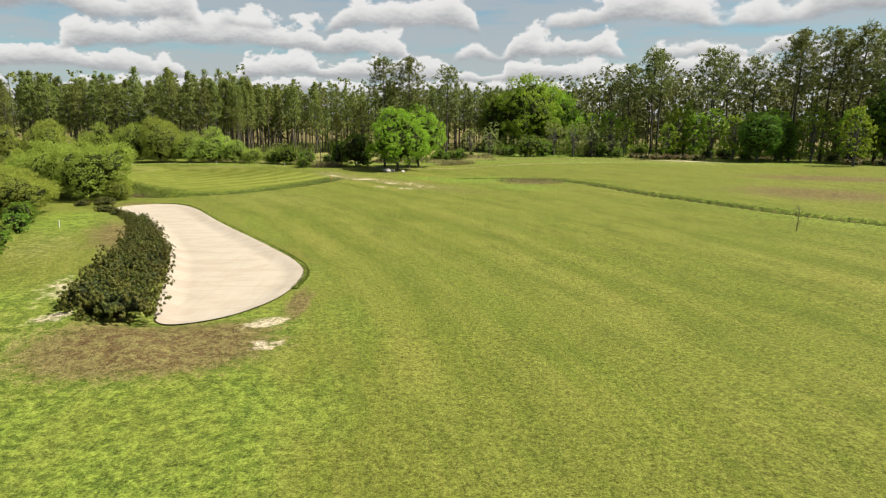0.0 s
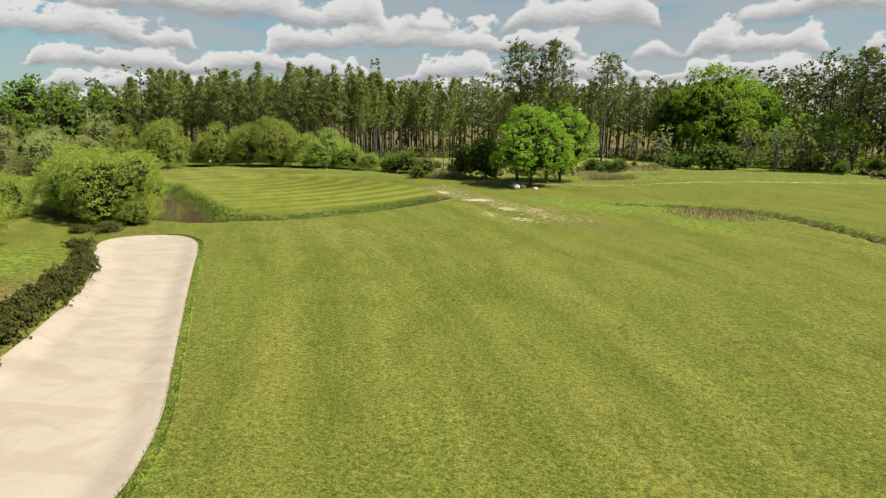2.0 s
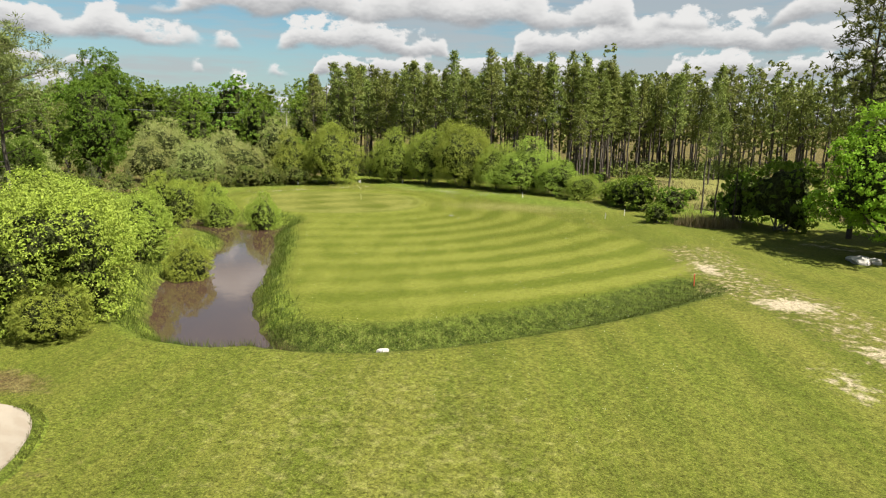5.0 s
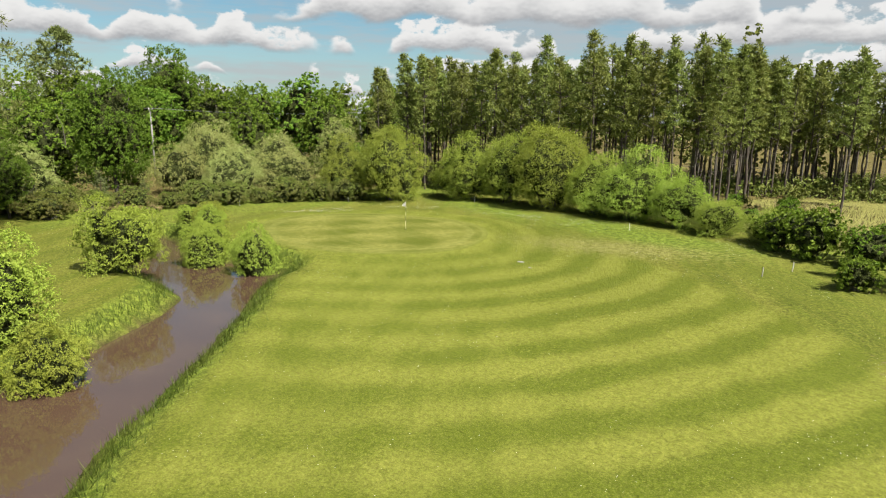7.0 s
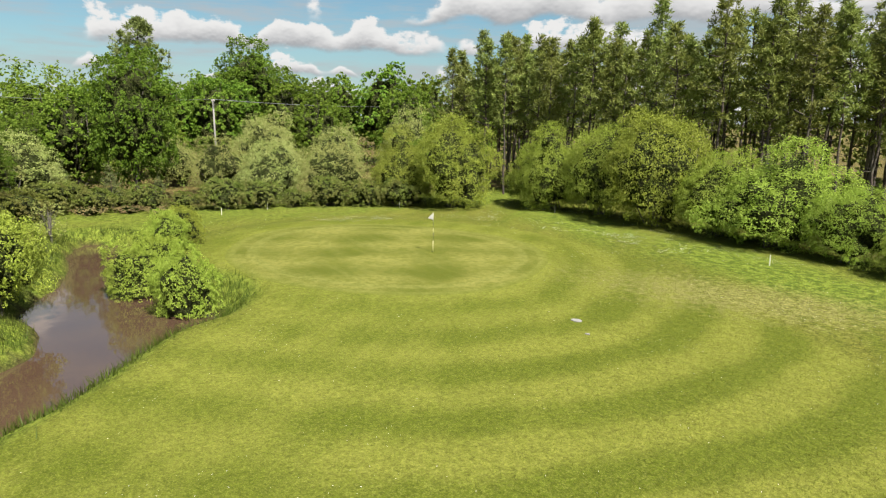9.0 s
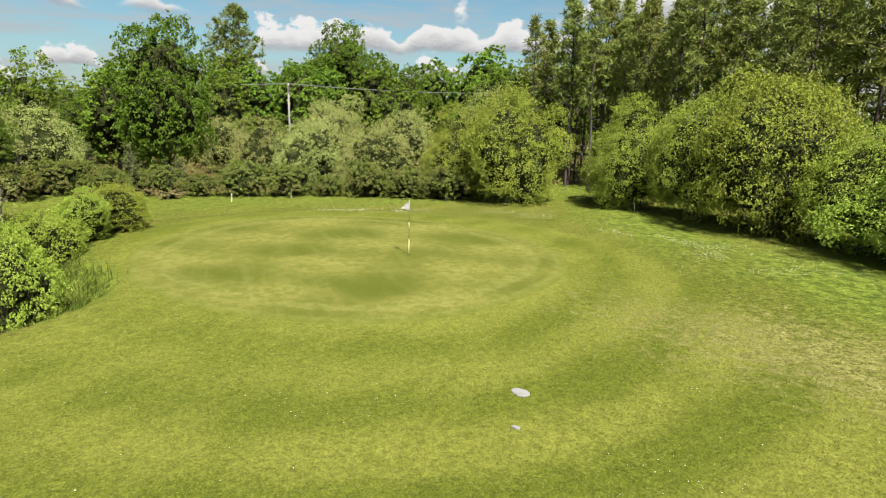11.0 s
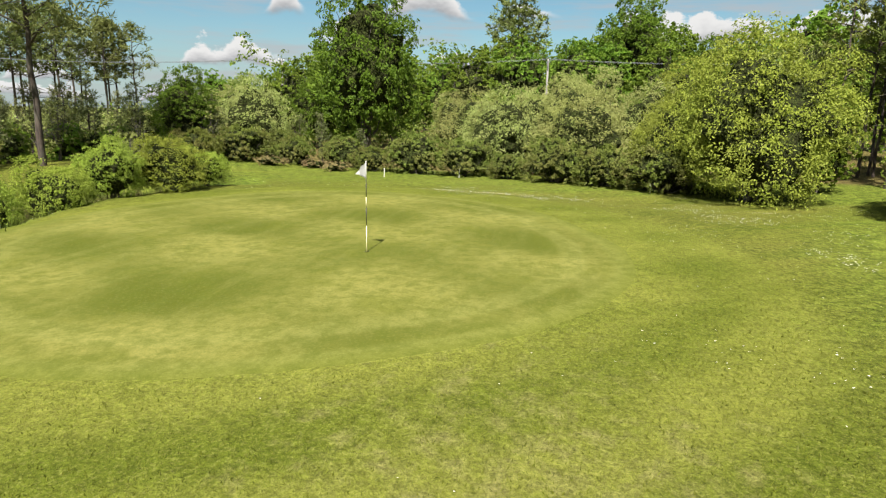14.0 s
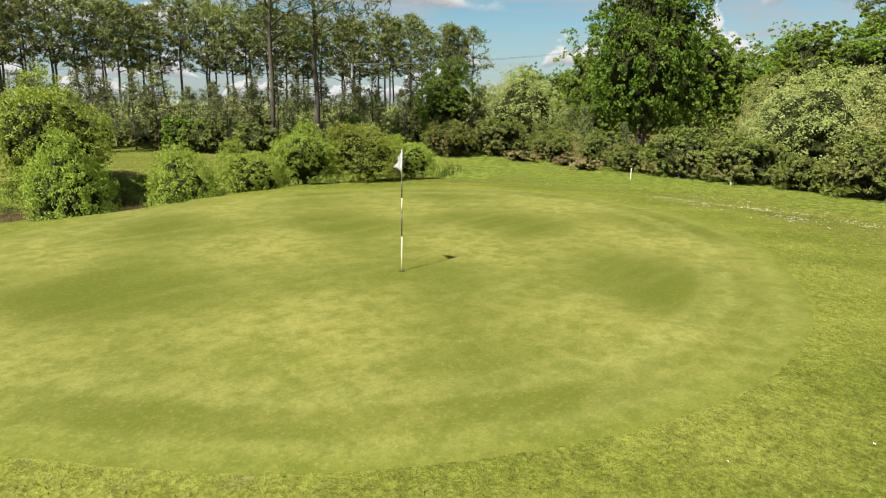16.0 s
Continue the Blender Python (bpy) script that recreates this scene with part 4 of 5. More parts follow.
# ---- kinds of trees and bushes ----
PLANTATION = Kind([pine(100 + i, 17.0, 0.40 + 0.03 * (i % 3), 3.7 + 0.4 * (i % 2), 150, 22, NEEDLE, "pine_tree", "slender plantation pine with a bare dark trunk", "pines of the plantation", 0.40, 1.0, 0.0068, 8, 0, 0.7) for i in range(5)], 11)
FAR_PINE = Kind([pine(130 + i, 17.0, 0.36, 4.2, 130, 9, NEEDLE, "pine_tree", "slender plantation pine with a bare dark trunk", "pines of the plantation", 0.56, 1.0, 0.009, 2, 0, 1.0) for i in range(4)], 10)
TALL = Kind([pine(200 + i, 22.0, 0.52, 6.6, 300, 16, NEEDLE_DARK, "tall_pine_tree", "tall old pine with a bare trunk and open crown", "tall pines", 0.50, 0.0, 0.010, 9, 28, 1.0) for i in range(4)], 12)
SPREAD = Kind([pine(220 + i, 15.5, 0.44, 10.0, 240, 34, NEEDLE_DARK, "spreading_pine_tree", "old pine with wide flat limbs standing by the pond", "pines by the pond", 0.34, 0.0, 0.012, 10, 16, 0.4) for i in range(2)], 29)
OLD_PINE = Kind([pine(230, 22.0, 0.25, 10.5, 420, 20, NEEDLE_DARK, "old_pine_tree", "broad dark old pine standing over the oak wood", "", 0.6, 0.0, 0.012, 3, 0, 1.3)], 30)
ROUND = Kind([pine(240 + i, 15.0, 0.42, 6.5, 130, 12, NEEDLE_DARK, "distant_pine_tree", "dark pine on the slope beyond the pond", "pines beyond the pond", 0.6, 0.0, 0.010, 2, 0, 0.9) for i in range(4)], 13)
SAPLING_PINE = Kind([pine(260 + i, 5.0, 0.06, 2.8, 60, 22, NEEDLE_YOUNG, "young_pine", "young grey-green pine branching from the ground", "young pines", 0.30, 1.0, 0.009, 0, 0, 0.6) for i in range(3)], 14)
OAK = Kind([broadleaf(300 + i, 12.0, 9.5, 17000, 0.21, LEAF_OAK, "oak_tree", "leafy dark green oak tree at the wood's edge", "oaks", stem=0.06, lumps=70, lump=0.11) for i in range(3)], 15)
WOOD = Kind([broadleaf(320 + i, 13.0, 9.0, 5400, 0.38, LEAF_WOOD, "broadleaf_tree", "leafy woodland tree in fresh spring green", "woodland trees", stem=0.06, lumps=60, lump=0.11) for i in range(4)], 16)
YOUNG_OAK = Kind([broadleaf(340 + i, 9.8, 10.4, 15000, 0.21, LEAF_YOUNG, "young_oak_tree", "bright spring-green oak standing by the track", "bright oaks", stem=0.05, lumps=64, lump=0.10) for i in range(2)], 17)
BIRCH = Kind([broadleaf(360 + i, 9.0, 5.8, 2600, 0.28, LEAF_YOUNG, "light_green_tree", "thin light green tree in new leaf", "light green trees", stem=0.12, lumps=30, bark=BARK_GREY, dense=False) for i in range(3)], 18)
TWIGGY = Kind([broadleaf(380 + i, 7.5, 5.5, 1600, 0.20, LEAF_GREY, "bare_twiggy_tree", "half-bare grey twiggy tree with few leaves", "half-bare trees", stem=0.12, lumps=30, bark=BARK_GREY, dense=False) for i in range(2)], 19)
WILLOW = Kind([bush(400 + i, 6.4, 7.4, 25000, 0.122, LEAF_WILLOW, "willow_bush", "round light green willow bush in the hedge", "willow bushes", lumps=34, lump=0.15, wide=0.52) for i in range(4)], 20)
GREY_WILLOW = Kind([bush(420 + i, 6.2, 7.0, 13000, 0.13, LEAF_GREY, "grey_willow_bush", "pale grey-green willow bush with bare twig tips", "grey willow bushes", lumps=34, lump=0.14, wide=0.48, twigs=44) for i in range(3)], 21)
POND_BUSH = Kind([bush(440 + i, 3.4, 3.8, 13000, 0.09, LEAF_BUSH, "pond_bush", "dense green bush on the pond bank", "bushes round the pond", lumps=26, lump=0.15) for i in range(3)], 22)
BIG_BUSH = Kind([bush(460 + i, 5.4, 7.0, 21000, 0.125, LEAF_BUSH, "large_willow_bush", "large spreading green willow bush by the pond", "large willow bushes", lumps=32, lump=0.14, wide=0.5) for i in range(3)], 23)
BRAMBLE = Kind([bush(475 + i, 2.2, 3.6, 5200, 0.125, LEAF_BRAMBLE, "bramble_bush", "low dark bramble thicket with brown stems", "brambles", lumps=26, twigs=26) for i in range(3)], 28)
SCRUB = Kind([bush(480 + i, 2.2, 3.6, 900, 0.22, LEAF_BRAMBLE, "bramble_bush", "low dark bramble thicket with brown stems", "brambles", lumps=16) for i in range(3)], 24)
SHRUB = Kind([bush(500 + i, 2.6, 3.2, 1100, 0.22, LEAF_WOOD, "green_shrub", "low green shrub at the wood's edge", "shrubs", lumps=18) for i in range(3)], 25)
HEATHER = Kind([bush(520 + i, 1.1, 3.2, 3600, 0.14, LEAF_HEATH, "heather_bush", "dark brown-green heather bush along the bunker", "heather bushes", lumps=40, lump=0.16, wide=0.3) for i in range(3)], 26)
FERN = Kind([bush(540 + i, 1.2, 3.2, 700, 0.24, BRACKEN, "dead_bracken", "heap of dead rust-brown bracken", "dead bracken", lumps=14, lump=0.2, wide=0.3) for i in range(2)], 27)

# ---- the single oak by the track and the pines behind it ----
YOUNG_OAK.place(-7.3, 99.9, 1.0, 0.98, which=0, turn=20)
YOUNG_OAK.place(-4.2, 106.5, 0.85, 1.2, which=1)
for x, y, s in ((-9.9, 105.9, 0.83), (-5.8, 104.6, 0.83), (0.6, 125.5, 0.83)):
    TALL.place(x, y, s)
SHRUB.place(-14.5, 106.5, 2.0, 1.25), SHRUB.place(-18.0, 109.0, 1.6, 1.2)
for x, y, s in ((-19.4, 106.2, 0.55), (-18.1, 106.9, 0.56), (-21.9, 112.0, 0.6)):
    PLANTATION.place(x, y, s)

# ---- hedge of willows behind the green, and the bushes round the pond ----
for x, y, s, k in ((-69.5, 111.0, 1.08, 1.0), (-62.5, 116.5, 0.8, 1.1), (-58.0, 117.2, 0.85, 1.15), (-52.2, 116.8, 1.08, 1.08), (-47.4, 117.3, 0.80, 0.95), (-43.2, 116.4, 1.04, 0.74),
                   (-38.6, 115.6, 0.66, 0.85), (-34.8, 114.6, 0.55, 0.72), (-31.0, 113.8, 0.48, 0.7), (-74.5, 108.5, 0.85, 1.0), (-66.0, 118.5, 0.8, 1.0)):
    WILLOW.place(x, y, s * 1.02, k * 1.1)
for x, y, s in ((-27.2, 110.5, 1.35), (-24.0, 109.8, 1.1), (-23.3, 103.6, 0.75), (-29.5, 112.0, 1.2)):
    SHRUB.place(x, y, s)
for x, y, s, k in ((-78.5, 103.0, 0.95, 0.95), (-80.0, 97.6, 0.92, 0.95), (-84.5, 100.0, 0.9, 1.05), (-95.0, 102.3, 1.05, 1.15), (-87.5, 117.0, 1.1, 1.25), (-100.0, 103.2, 1.1, 1.2),
                   (-91.0, 109.0, 1.0, 1.1), (-82.0, 78.6, 0.95, 0.95), (-86.0, 73.5, 0.95, 0.9), (-78.0, 72.0, 0.7, 0.8), (-88.0, 95.0, 0.9, 1.0), (-96.0, 92.0, 0.9, 1.0)):
    GREY_WILLOW.place(x, y, s, k)
for x, y, w, h in ((-50.0, 84.4, 2.8, 3.7), (-54.1, 83.2, 2.8, 3.0), (-56.2, 84.3, 2.6, 2.4), (-58.0, 85.2, 2.4, 2.3), (-60.2, 86.2, 2.9, 2.2), (-51.7, 77.7, 4.3, 4.4), (-39.9, 71.4, 2.7, 2.9),
                   (-43.0, 70.0, 4.3, 3.9), (-62.8, 86.0, 2.4, 1.8)):
    POND_BUSH.place(x, y, w / 3.6, h / 3.4 / (w / 3.6))
for x, y, s, k in ((-34.8, 62.3, 1.0, 0.98), (-39.6, 64.2, 0.98, 0.98), (-43.6, 67.0, 0.8, 0.95), (-44.5, 59.8, 0.85, 0.75), (-33.2, 47.6, 0.85, 0.75), (-38.5, 52.0, 0.85, 0.8), (-32.2, 61.0, 0.42, 0.9)):
    BIG_BUSH.place(x, y, s * 1.1, k)
for x, y in ((-76.8, 89.5), (-76.5, 92.5), (-76.4, 95.5), (-75.8, 98.5), (-75.0, 101.5), (-74.0, 104.2), (-72.2, 107.0), (-78.6, 87.0), (-82.0, 85.0), (-78.4, 83.4), (-80.8, 81.6), (-77.0, 80.0), (-74.0, 78.5), (-79.5, 77.0)):
    BRAMBLE.place(x, y, 1.05 + 0.25 * math.sin(7 * y))
for x, y, s in ((-31.8, 58.0, 0.75), (-28.9, 52.6, 0.6), (-33.4, 57.2, 0.55)):
    HEATHER.place(x, y, s, 1.0)
rng = np.random.default_rng(4)
for k in range(30):
    y = 23.2 + 27.5 * k / 29
    edge = np.interp(y, [22.5, 26, 31.3, 36, 41.4, 47.8, 51], [-11.3, -12.4, -14.3, -16.2, -19.1, -23.0, -26.0])
    wide = np.interp(y, [23, 34, 51], [1.9, 1.6, 0.9])
    HEATHER.place(edge - wide * (0.62 + 0.55 * (k % 2)), y, wide * rng.uniform(0.40, 0.52), rng.uniform(1.15, 1.5))
for x, y, s in ((-27.5, 39.5, 0.6), (-25.0, 34.0, 0.55), (-23.2, 31.0, 0.5), (-29.5, 43.0, 0.7), (-26.5, 36.5, 0.5)):
    SHRUB.place(x, y, s)

# ---- the oak wood to the west, with the old pine standing over it ----
for x, y, s, k in ((-83.8, 86.9, 0.88, 1.28), (-93.0, 79.5, 0.62, 1.0), (-131.0, 111.0, 1.55, 1.05), (-124.0, 104.0, 1.1, 1.0), (-121.0, 118.0, 1.1, 1.0), (-76.2, 76.5, 0.5, 1.0)):
    OAK.place(x, y, s, k)
OLD_PINE.place(-132.9, 94.4, 1.0)
SPREAD.place(-66.3, 70.7, 1.0, turn=200), SPREAD.place(-68.4, 72.4, 1.0, turn=40)
rng = np.random.default_rng(5)
for k in range(32):
    y = 52 + 110 * (k % 20) / 20 + rng.uniform(-2, 2)
    x = -120 - 9 * (k // 20) - rng.uniform(0, 6) + 0.12 * abs(y - 100)
    WOOD.place(x, y, rng.uniform(0.95, 1.3) * (0.62 if y < 76 else 0.8 if y < 92 else 1.0), rng.uniform(0.9, 1.1))
for x, y, s in ((-90.5, 82.6, 0.75), (-101.0, 84.0, 0.85), (-104.0, 92.0, 0.8), (-103.0, 112.0, 0.8), (-99.0, 122.0, 0.9), (-108.0, 79.0, 0.7), (-97.5, 75.0, 0.66), (-92.0, 72.0, 0.5), (-108.0, 128.0, 1.0), (-97.0, 131.0, 1.0)):
    WOOD.place(x, y, s)
TWIGGY.place(-98.0, 113.0, 0.9), TWIGGY.place(-66.0, 80.0, 0.35), TWIGGY.place(-104.0, 106.0, 1.0)

# ---- the pine plantation north of the hedge ----
front = curve([(-86, 121.5), (-72, 123.5), (-60, 124.5), (-50, 126.5), (-44.5, 133), (-41, 146), (-30, 152), (-14, 153), (4, 156), (24, 163)], False, 12)
seg = np.concatenate([[0], np.cumsum(np.linalg.norm(np.diff(front, axis=0), axis=1))])
rng = np.random.default_rng(6)
for row in range(5):
    for d in np.arange(0, seg[-1], 2.2 + 0.3 * row):
        x, y = np.interp(d, seg, front[:, 0]), np.interp(d, seg, front[:, 1])
        if row > 2 and x > -34:
            continue
        tall = np.interp(x, [-86, -50, -40, 24], [0.92, 0.99, 0.92, 0.90])
        (PLANTATION if x < -40 and row < 2 else FAR_PINE).place(x + rng.normal(0, 0.7), y + row * 3.4 + rng.normal(0, 0.8), tall * rng.uniform(0.86, 1.08), rng.uniform(0.95, 1.05))
for x, y, s in ((-31.6, 134.0, 0.85), (-41.0, 127.0, 0.62), (-29.0, 143.0, 0.8)):
    PLANTATION.place(x, y, s)
for x, y, s in ((-78.0, 120.5, 0.95), (-82.0, 119.0, 0.9), (-75.0, 121.0, 0.95)):
    PLANTATION.place(x, y, s)
WOOD.place(-80.0, 113.5, 0.45), WOOD.place(-74.6, 115.6, 0.42)

# ---- the mixed edge to the north-east ----
for x, y, s in ((43.5, 133, 1.02), (46.0, 136, 1.0), (40.0, 138, 0.9), (55.0, 131, 1.02), (59.5, 134, 0.98), (63.0, 130, 0.95), (66.0, 120, 1.12), (72.5, 121, 1.14), (76.0, 117, 1.14),
                (81.5, 119, 1.12), (86.0, 116, 1.1), (91.0, 121, 1.1), (70.0, 128, 1.1), (79.0, 126, 1.1), (88.0, 128, 1.1), (96.0, 118, 1.1)):
    TALL.place(x, y, s)
YOUNG_OAK.place(20.5, 151, 1.7, 1.05, which=0), YOUNG_OAK.place(27.5, 155, 1.4, 1.1, which=1), WOOD.place(13.0, 155, 1.1)
OAK.place(58.5, 117.0, 0.9, 0.85), OAK.place(64.0, 119.0, 0.7, 0.9), OAK.place(80.0, 114.0, 1.0, 1.2), OAK.place(86.0, 112.0, 1.0, 1.3)
BIRCH.place(70.2, 107.5, 1.05, 1.05), BIRCH.place(88.0, 106.0, 1.1, 1.1)
for x, y, s in ((57, 124, 1.0), (64, 121, 1.1), (69, 118, 1.15), (74, 115, 1.1), (79, 111, 1.0), (50, 131, 1.2), (36, 137, 1.1), (83, 110, 1.1)):
    BIRCH.place(x, y, s)
SHRUB.place(18.2, 131.0, 1.9, 0.95), SHRUB.place(21.0, 132.5, 1.4)
for x, y, s in ((48, 130, 1.15), (51, 128, 1.05), (54, 127, 1.1), (38, 133, 0.9), (61, 125, 1.0), (33, 139, 1.0), (66, 124, 1.0), (45, 127, 0.8), (29, 140, 0.9)):
    BIRCH.place(x, y, s)
for x, y, s in ((27, 131, 1.0), (31, 132, 0.95), (35, 131, 0.9), (68, 127, 1.1), (24, 137, 1.0), (10, 135, 0.9), (6, 140, 0.8)):
    TWIGGY.place(x, y, s)
rng = np.random.default_rng(7)
for k in range(60):
    x = rng.uniform(-2, 100)
    y = np.interp(x, [-2, 20, 60, 100], [114, 133, 122, 110]) + rng.uniform(0, 14)
    (SHRUB, SHRUB, FERN, SCRUB)[k % 4].place(x, y, rng.uniform(0.5, 0.95))
for k in range(46):
    x = rng.uniform(-46, 8)
    y = np.interp(x, [-46, -20, 8], [121, 113, 116]) + rng.uniform(0, 20)
    (SCRUB, SHRUB, FERN, SHRUB)[k % 4].place(x, y, rng.uniform(0.35, 0.75))
for x, y in ((41, 121.5), (43.5, 122), (46, 121), (39, 122.5), (48.5, 120.5), (76, 108), (72, 110), (79, 106)):
    FERN.place(x, y, 1.1)
for x, y in ((-77.3, 85.4), (-76.2, 82.6), (-75.8, 87.4)):
    FERN.place(x, y, 0.8, 0.7)

# ---- the heath and pines to the south-west, seen past the pond ----
rng = np.random.default_rng(8)
arc = curve([(-156, 14), (-140, 0), (-116, -8), (-92, -14), (-70, -18), (-52, -20)], False, 10)
seg = np.concatenate([[0], np.cumsum(np.linalg.norm(np.diff(arc, axis=0), axis=1))])
for row in range(2):
    for d in np.arange(0, seg[-1], 3.6):
        x, y = np.interp(d, seg, arc[:, 0]), np.interp(d, seg, arc[:, 1])
        ROUND.place(x + rng.normal(0, 1.2) - row * 2, y + rng.normal(0, 1.2) - row * 5, rng.uniform(1.38, 1.62), 0.95)
for k in range(84):
    x, y = rng.uniform(-100, -54), rng.uniform(36, 73)
    if x > -60 and y > 64:
        continue
    (SAPLING_PINE, SAPLING_PINE, TWIGGY, SHRUB, SCRUB, SAPLING_PINE)[k % 6].place(x, y, rng.uniform(0.55, 0.95) * (0.62 if k % 6 == 2 else 1.0))
rng = np.random.default_rng(18)
for k in range(46):
    t = k / 45
    x, y = np.interp(t, [0, 0.4, 0.75, 1], [-52, -62, -72, -79]), np.interp(t, [0, 0.4, 0.75, 1], [62, 68.5, 74.5, 80])
    off = rng.uniform(0, 7)
    (SAPLING_PINE, TWIGGY, SHRUB, SAPLING_PINE, SCRUB)[k % 5].place(x - off * 0.5, y - off, rng.uniform(0.75, 1.05) * (0.58 if k % 5 == 1 else 1.0))
for x, y, s in ((-84.5, 81.2, 0.6), (-80.5, 84.6, 0.65), (-79.0, 88.0, 0.5)):
    SAPLING_PINE.place(x, y, s)
settle()


# ---- woods farther off, as a mass ----
def far_woods(name, places, label, mat, tree_h, tree_w, quads, size, seed, stems=True):
    rng = np.random.default_rng(seed)
    v, f, tv, k = [], [], [], 0
    for x, y in places:
        h, w = tree_h * rng.uniform(0.8, 1.15), tree_w * rng.uniform(0.8, 1.2)
        centre, radii = (x, y, h * 0.5), (w * 0.36, w * 0.36, h * 0.44)
        p, d = on_blobs(rng, crown_blobs(rng, 14, centre, radii, w * 0.2), quads, centre, np.asarray(radii) + w * 0.2)
        q, g = leaves(rng, p, d, size, 0.6)
        v.append(q), f.append(g + k)
        k += len(q)
        if stems:
            tv.append(tube([(x, y, -0.2), (x, y, h * 0.4), (x, y, h * 0.85)], [0.2, 0.15, 0.05], 5))
    ob = tagged(new(name), label, "woods", kind="stuff")
    part_np("crowns", np.concatenate(v), np.concatenate(f), mat, ob)
    if tv:
        part_np("trunks", *merged(tv), BARK_PINE, ob)
    return ob


rng = np.random.default_rng(9)
belt = [(rng.uniform(-110, 60), 0.0) for _ in range(210)]
belt = [(x, np.interp(x, [-110, -44, -30, 60], [138, 148, 168, 172]) + rng.uniform(0, 34)) for x, _ in belt]
far_woods("far_pine_wood", belt, "dark mass of pine wood behind the plantation", NEEDLE, 17.5, 5.5, 330, 0.62, 31)
belt = [(-150 - rng.uniform(0, 40), rng.uniform(40, 190)) for _ in range(80)]
far_woods("far_leaf_wood", belt, "mass of leafy wood on the western skyline", LEAF_WOOD, 16.0, 9.0, 520, 0.62, 32, False)
belt = [(rng.uniform(26, 170), 0.0) for _ in range(150)]
belt = [(x, np.interp(x, [40, 100, 190], [146, 122, 60]) + rng.uniform(0, 34)) for x, _ in belt]
far_woods("far_mixed_wood", belt, "dark mixed wood behind the tall pines", NEEDLE_DARK, 18.5, 8.5, 420, 0.7, 33)
turns = np.linspace(0, 2 * np.pi, 240, endpoint=False)
belt = [(-20 + math.cos(a) * r, 70 + math.sin(a) * r) for a, r in zip(turns, rng.uniform(255, 300, 240)) if not 3.3 < a < 4.5]
far_woods("horizon_wood", belt, "low wood along the horizon", NEEDLE, 15.0, 14.0, 84, 2.2, 34, False)



def undergrowth(name, places, tall, mat, label, size, seed):
    """Low tangled growth under the trees, as a mass."""
    rng = np.random.default_rng(seed)
    p = np.asarray(places)
    lump = tall * rng.uniform(0.4, 1.0, len(p))
    pick = np.repeat(np.arange(len(p)), 32)
    d = unit(rng.normal(0, 1, (len(pick), 3)))
    at = np.column_stack([p[pick], lump[pick] * 0.5]) + d * (lump[pick] * 0.55)[:, None] * np.array([1.2, 1.2, 1.0])
    at[:, 2] = np.maximum(at[:, 2], 0.05)
    v, f = leaves(rng, at, unit(d + np.array([0, 0, 0.3])), size, 0.5)
    return tagged(new(name, mesh_of(name, v, f, mat)), label, "undergrowth", kind="stuff")


rng = np.random.default_rng(19)
belt = [(x, np.interp(x, [-96, -60, -44, -30, 30], [120, 126, 140, 150, 158]) + rng.uniform(0, 26)) for x in np.concatenate([rng.uniform(-96, 34, 420), rng.uniform(-70, -28, 380)])]
undergrowth("plantation_undergrowth", belt, 2.3, LEAF_BRAMBLE, "brown and green undergrowth below the pines", 0.45, 81)
belt = [(x, np.interp(x, [10, 30, 60, 110], [140, 136, 124, 112]) + rng.uniform(0, 24)) for x in rng.uniform(10, 110, 520)]
undergrowth("wood_edge_undergrowth", belt, 4.0, LEAF_WOOD, "tangled green undergrowth at the wood's edge", 0.45, 82)
belt = [(-112 - rng.uniform(0, 30), rng.uniform(40, 165)) for _ in range(260)]
undergrowth("oak_wood_undergrowth", belt, 5.0, LEAF_OAK, "dark leafy undergrowth below the oak wood", 0.55, 83)
belt = [(rng.uniform(-112, -87), rng.uniform(70, 128)) for _ in range(260)]
undergrowth("thicket_undergrowth", belt, 3.6, LEAF_BRAMBLE, "tangled bramble thicket below the oaks", 0.3, 85)
belt = [(rng.uniform(-180, -56), rng.uniform(-10, 60)) for _ in range(470)]
belt = [(x, y) for x, y in belt if y < 62 + 0.2 * (x + 56)]
undergrowth("heath_undergrowth", belt, 3.8, LEAF_GREY, "grey-green heath scrub below the far pines", 0.45, 84)

# ---- grasses ----
rng = np.random.default_rng(90)
x, y = sample(rng, 200000, (-52, 84, -22, 112), lambda x, y: (far_from(x, y, GREEN) > 0.15) * (far_from(x, y, POND) > 2.0) * np.clip(1.25 - far_from(x, y, np.array([(-30.0, 93.0), (-37.0, 100.0), (-43.5, 105.0)]), False) / 9.0, 0, 1))
grass_blades("mown_grass", on_land(x, y), 0.055, 0.008, BLADE, 91, "short mown grass blades round the green", 0.6)
rng = np.random.default_rng(10)
x, y = sample(rng, 160000, (-70, 60, -24, 92), lambda x, y: np.exp(-((far_from(x, y, POND) - 0.75) / 0.55) ** 2) * 0.85)
grass_blades("bank_grass", on_land(x, y), 0.36, 0.014, BLADE_RUSH, 41, "long green grass along the pond bank")
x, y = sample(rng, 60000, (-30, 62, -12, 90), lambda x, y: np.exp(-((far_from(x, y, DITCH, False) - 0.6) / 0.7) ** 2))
grass_blades("ditch_grass", on_land(x, y), 0.15, 0.014, BLADE_DITCH_SHADE, 42, "long grass in the shallow ditch, coloured dark for the shade there")
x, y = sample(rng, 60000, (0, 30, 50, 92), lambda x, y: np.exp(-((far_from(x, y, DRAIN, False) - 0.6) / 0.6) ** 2))
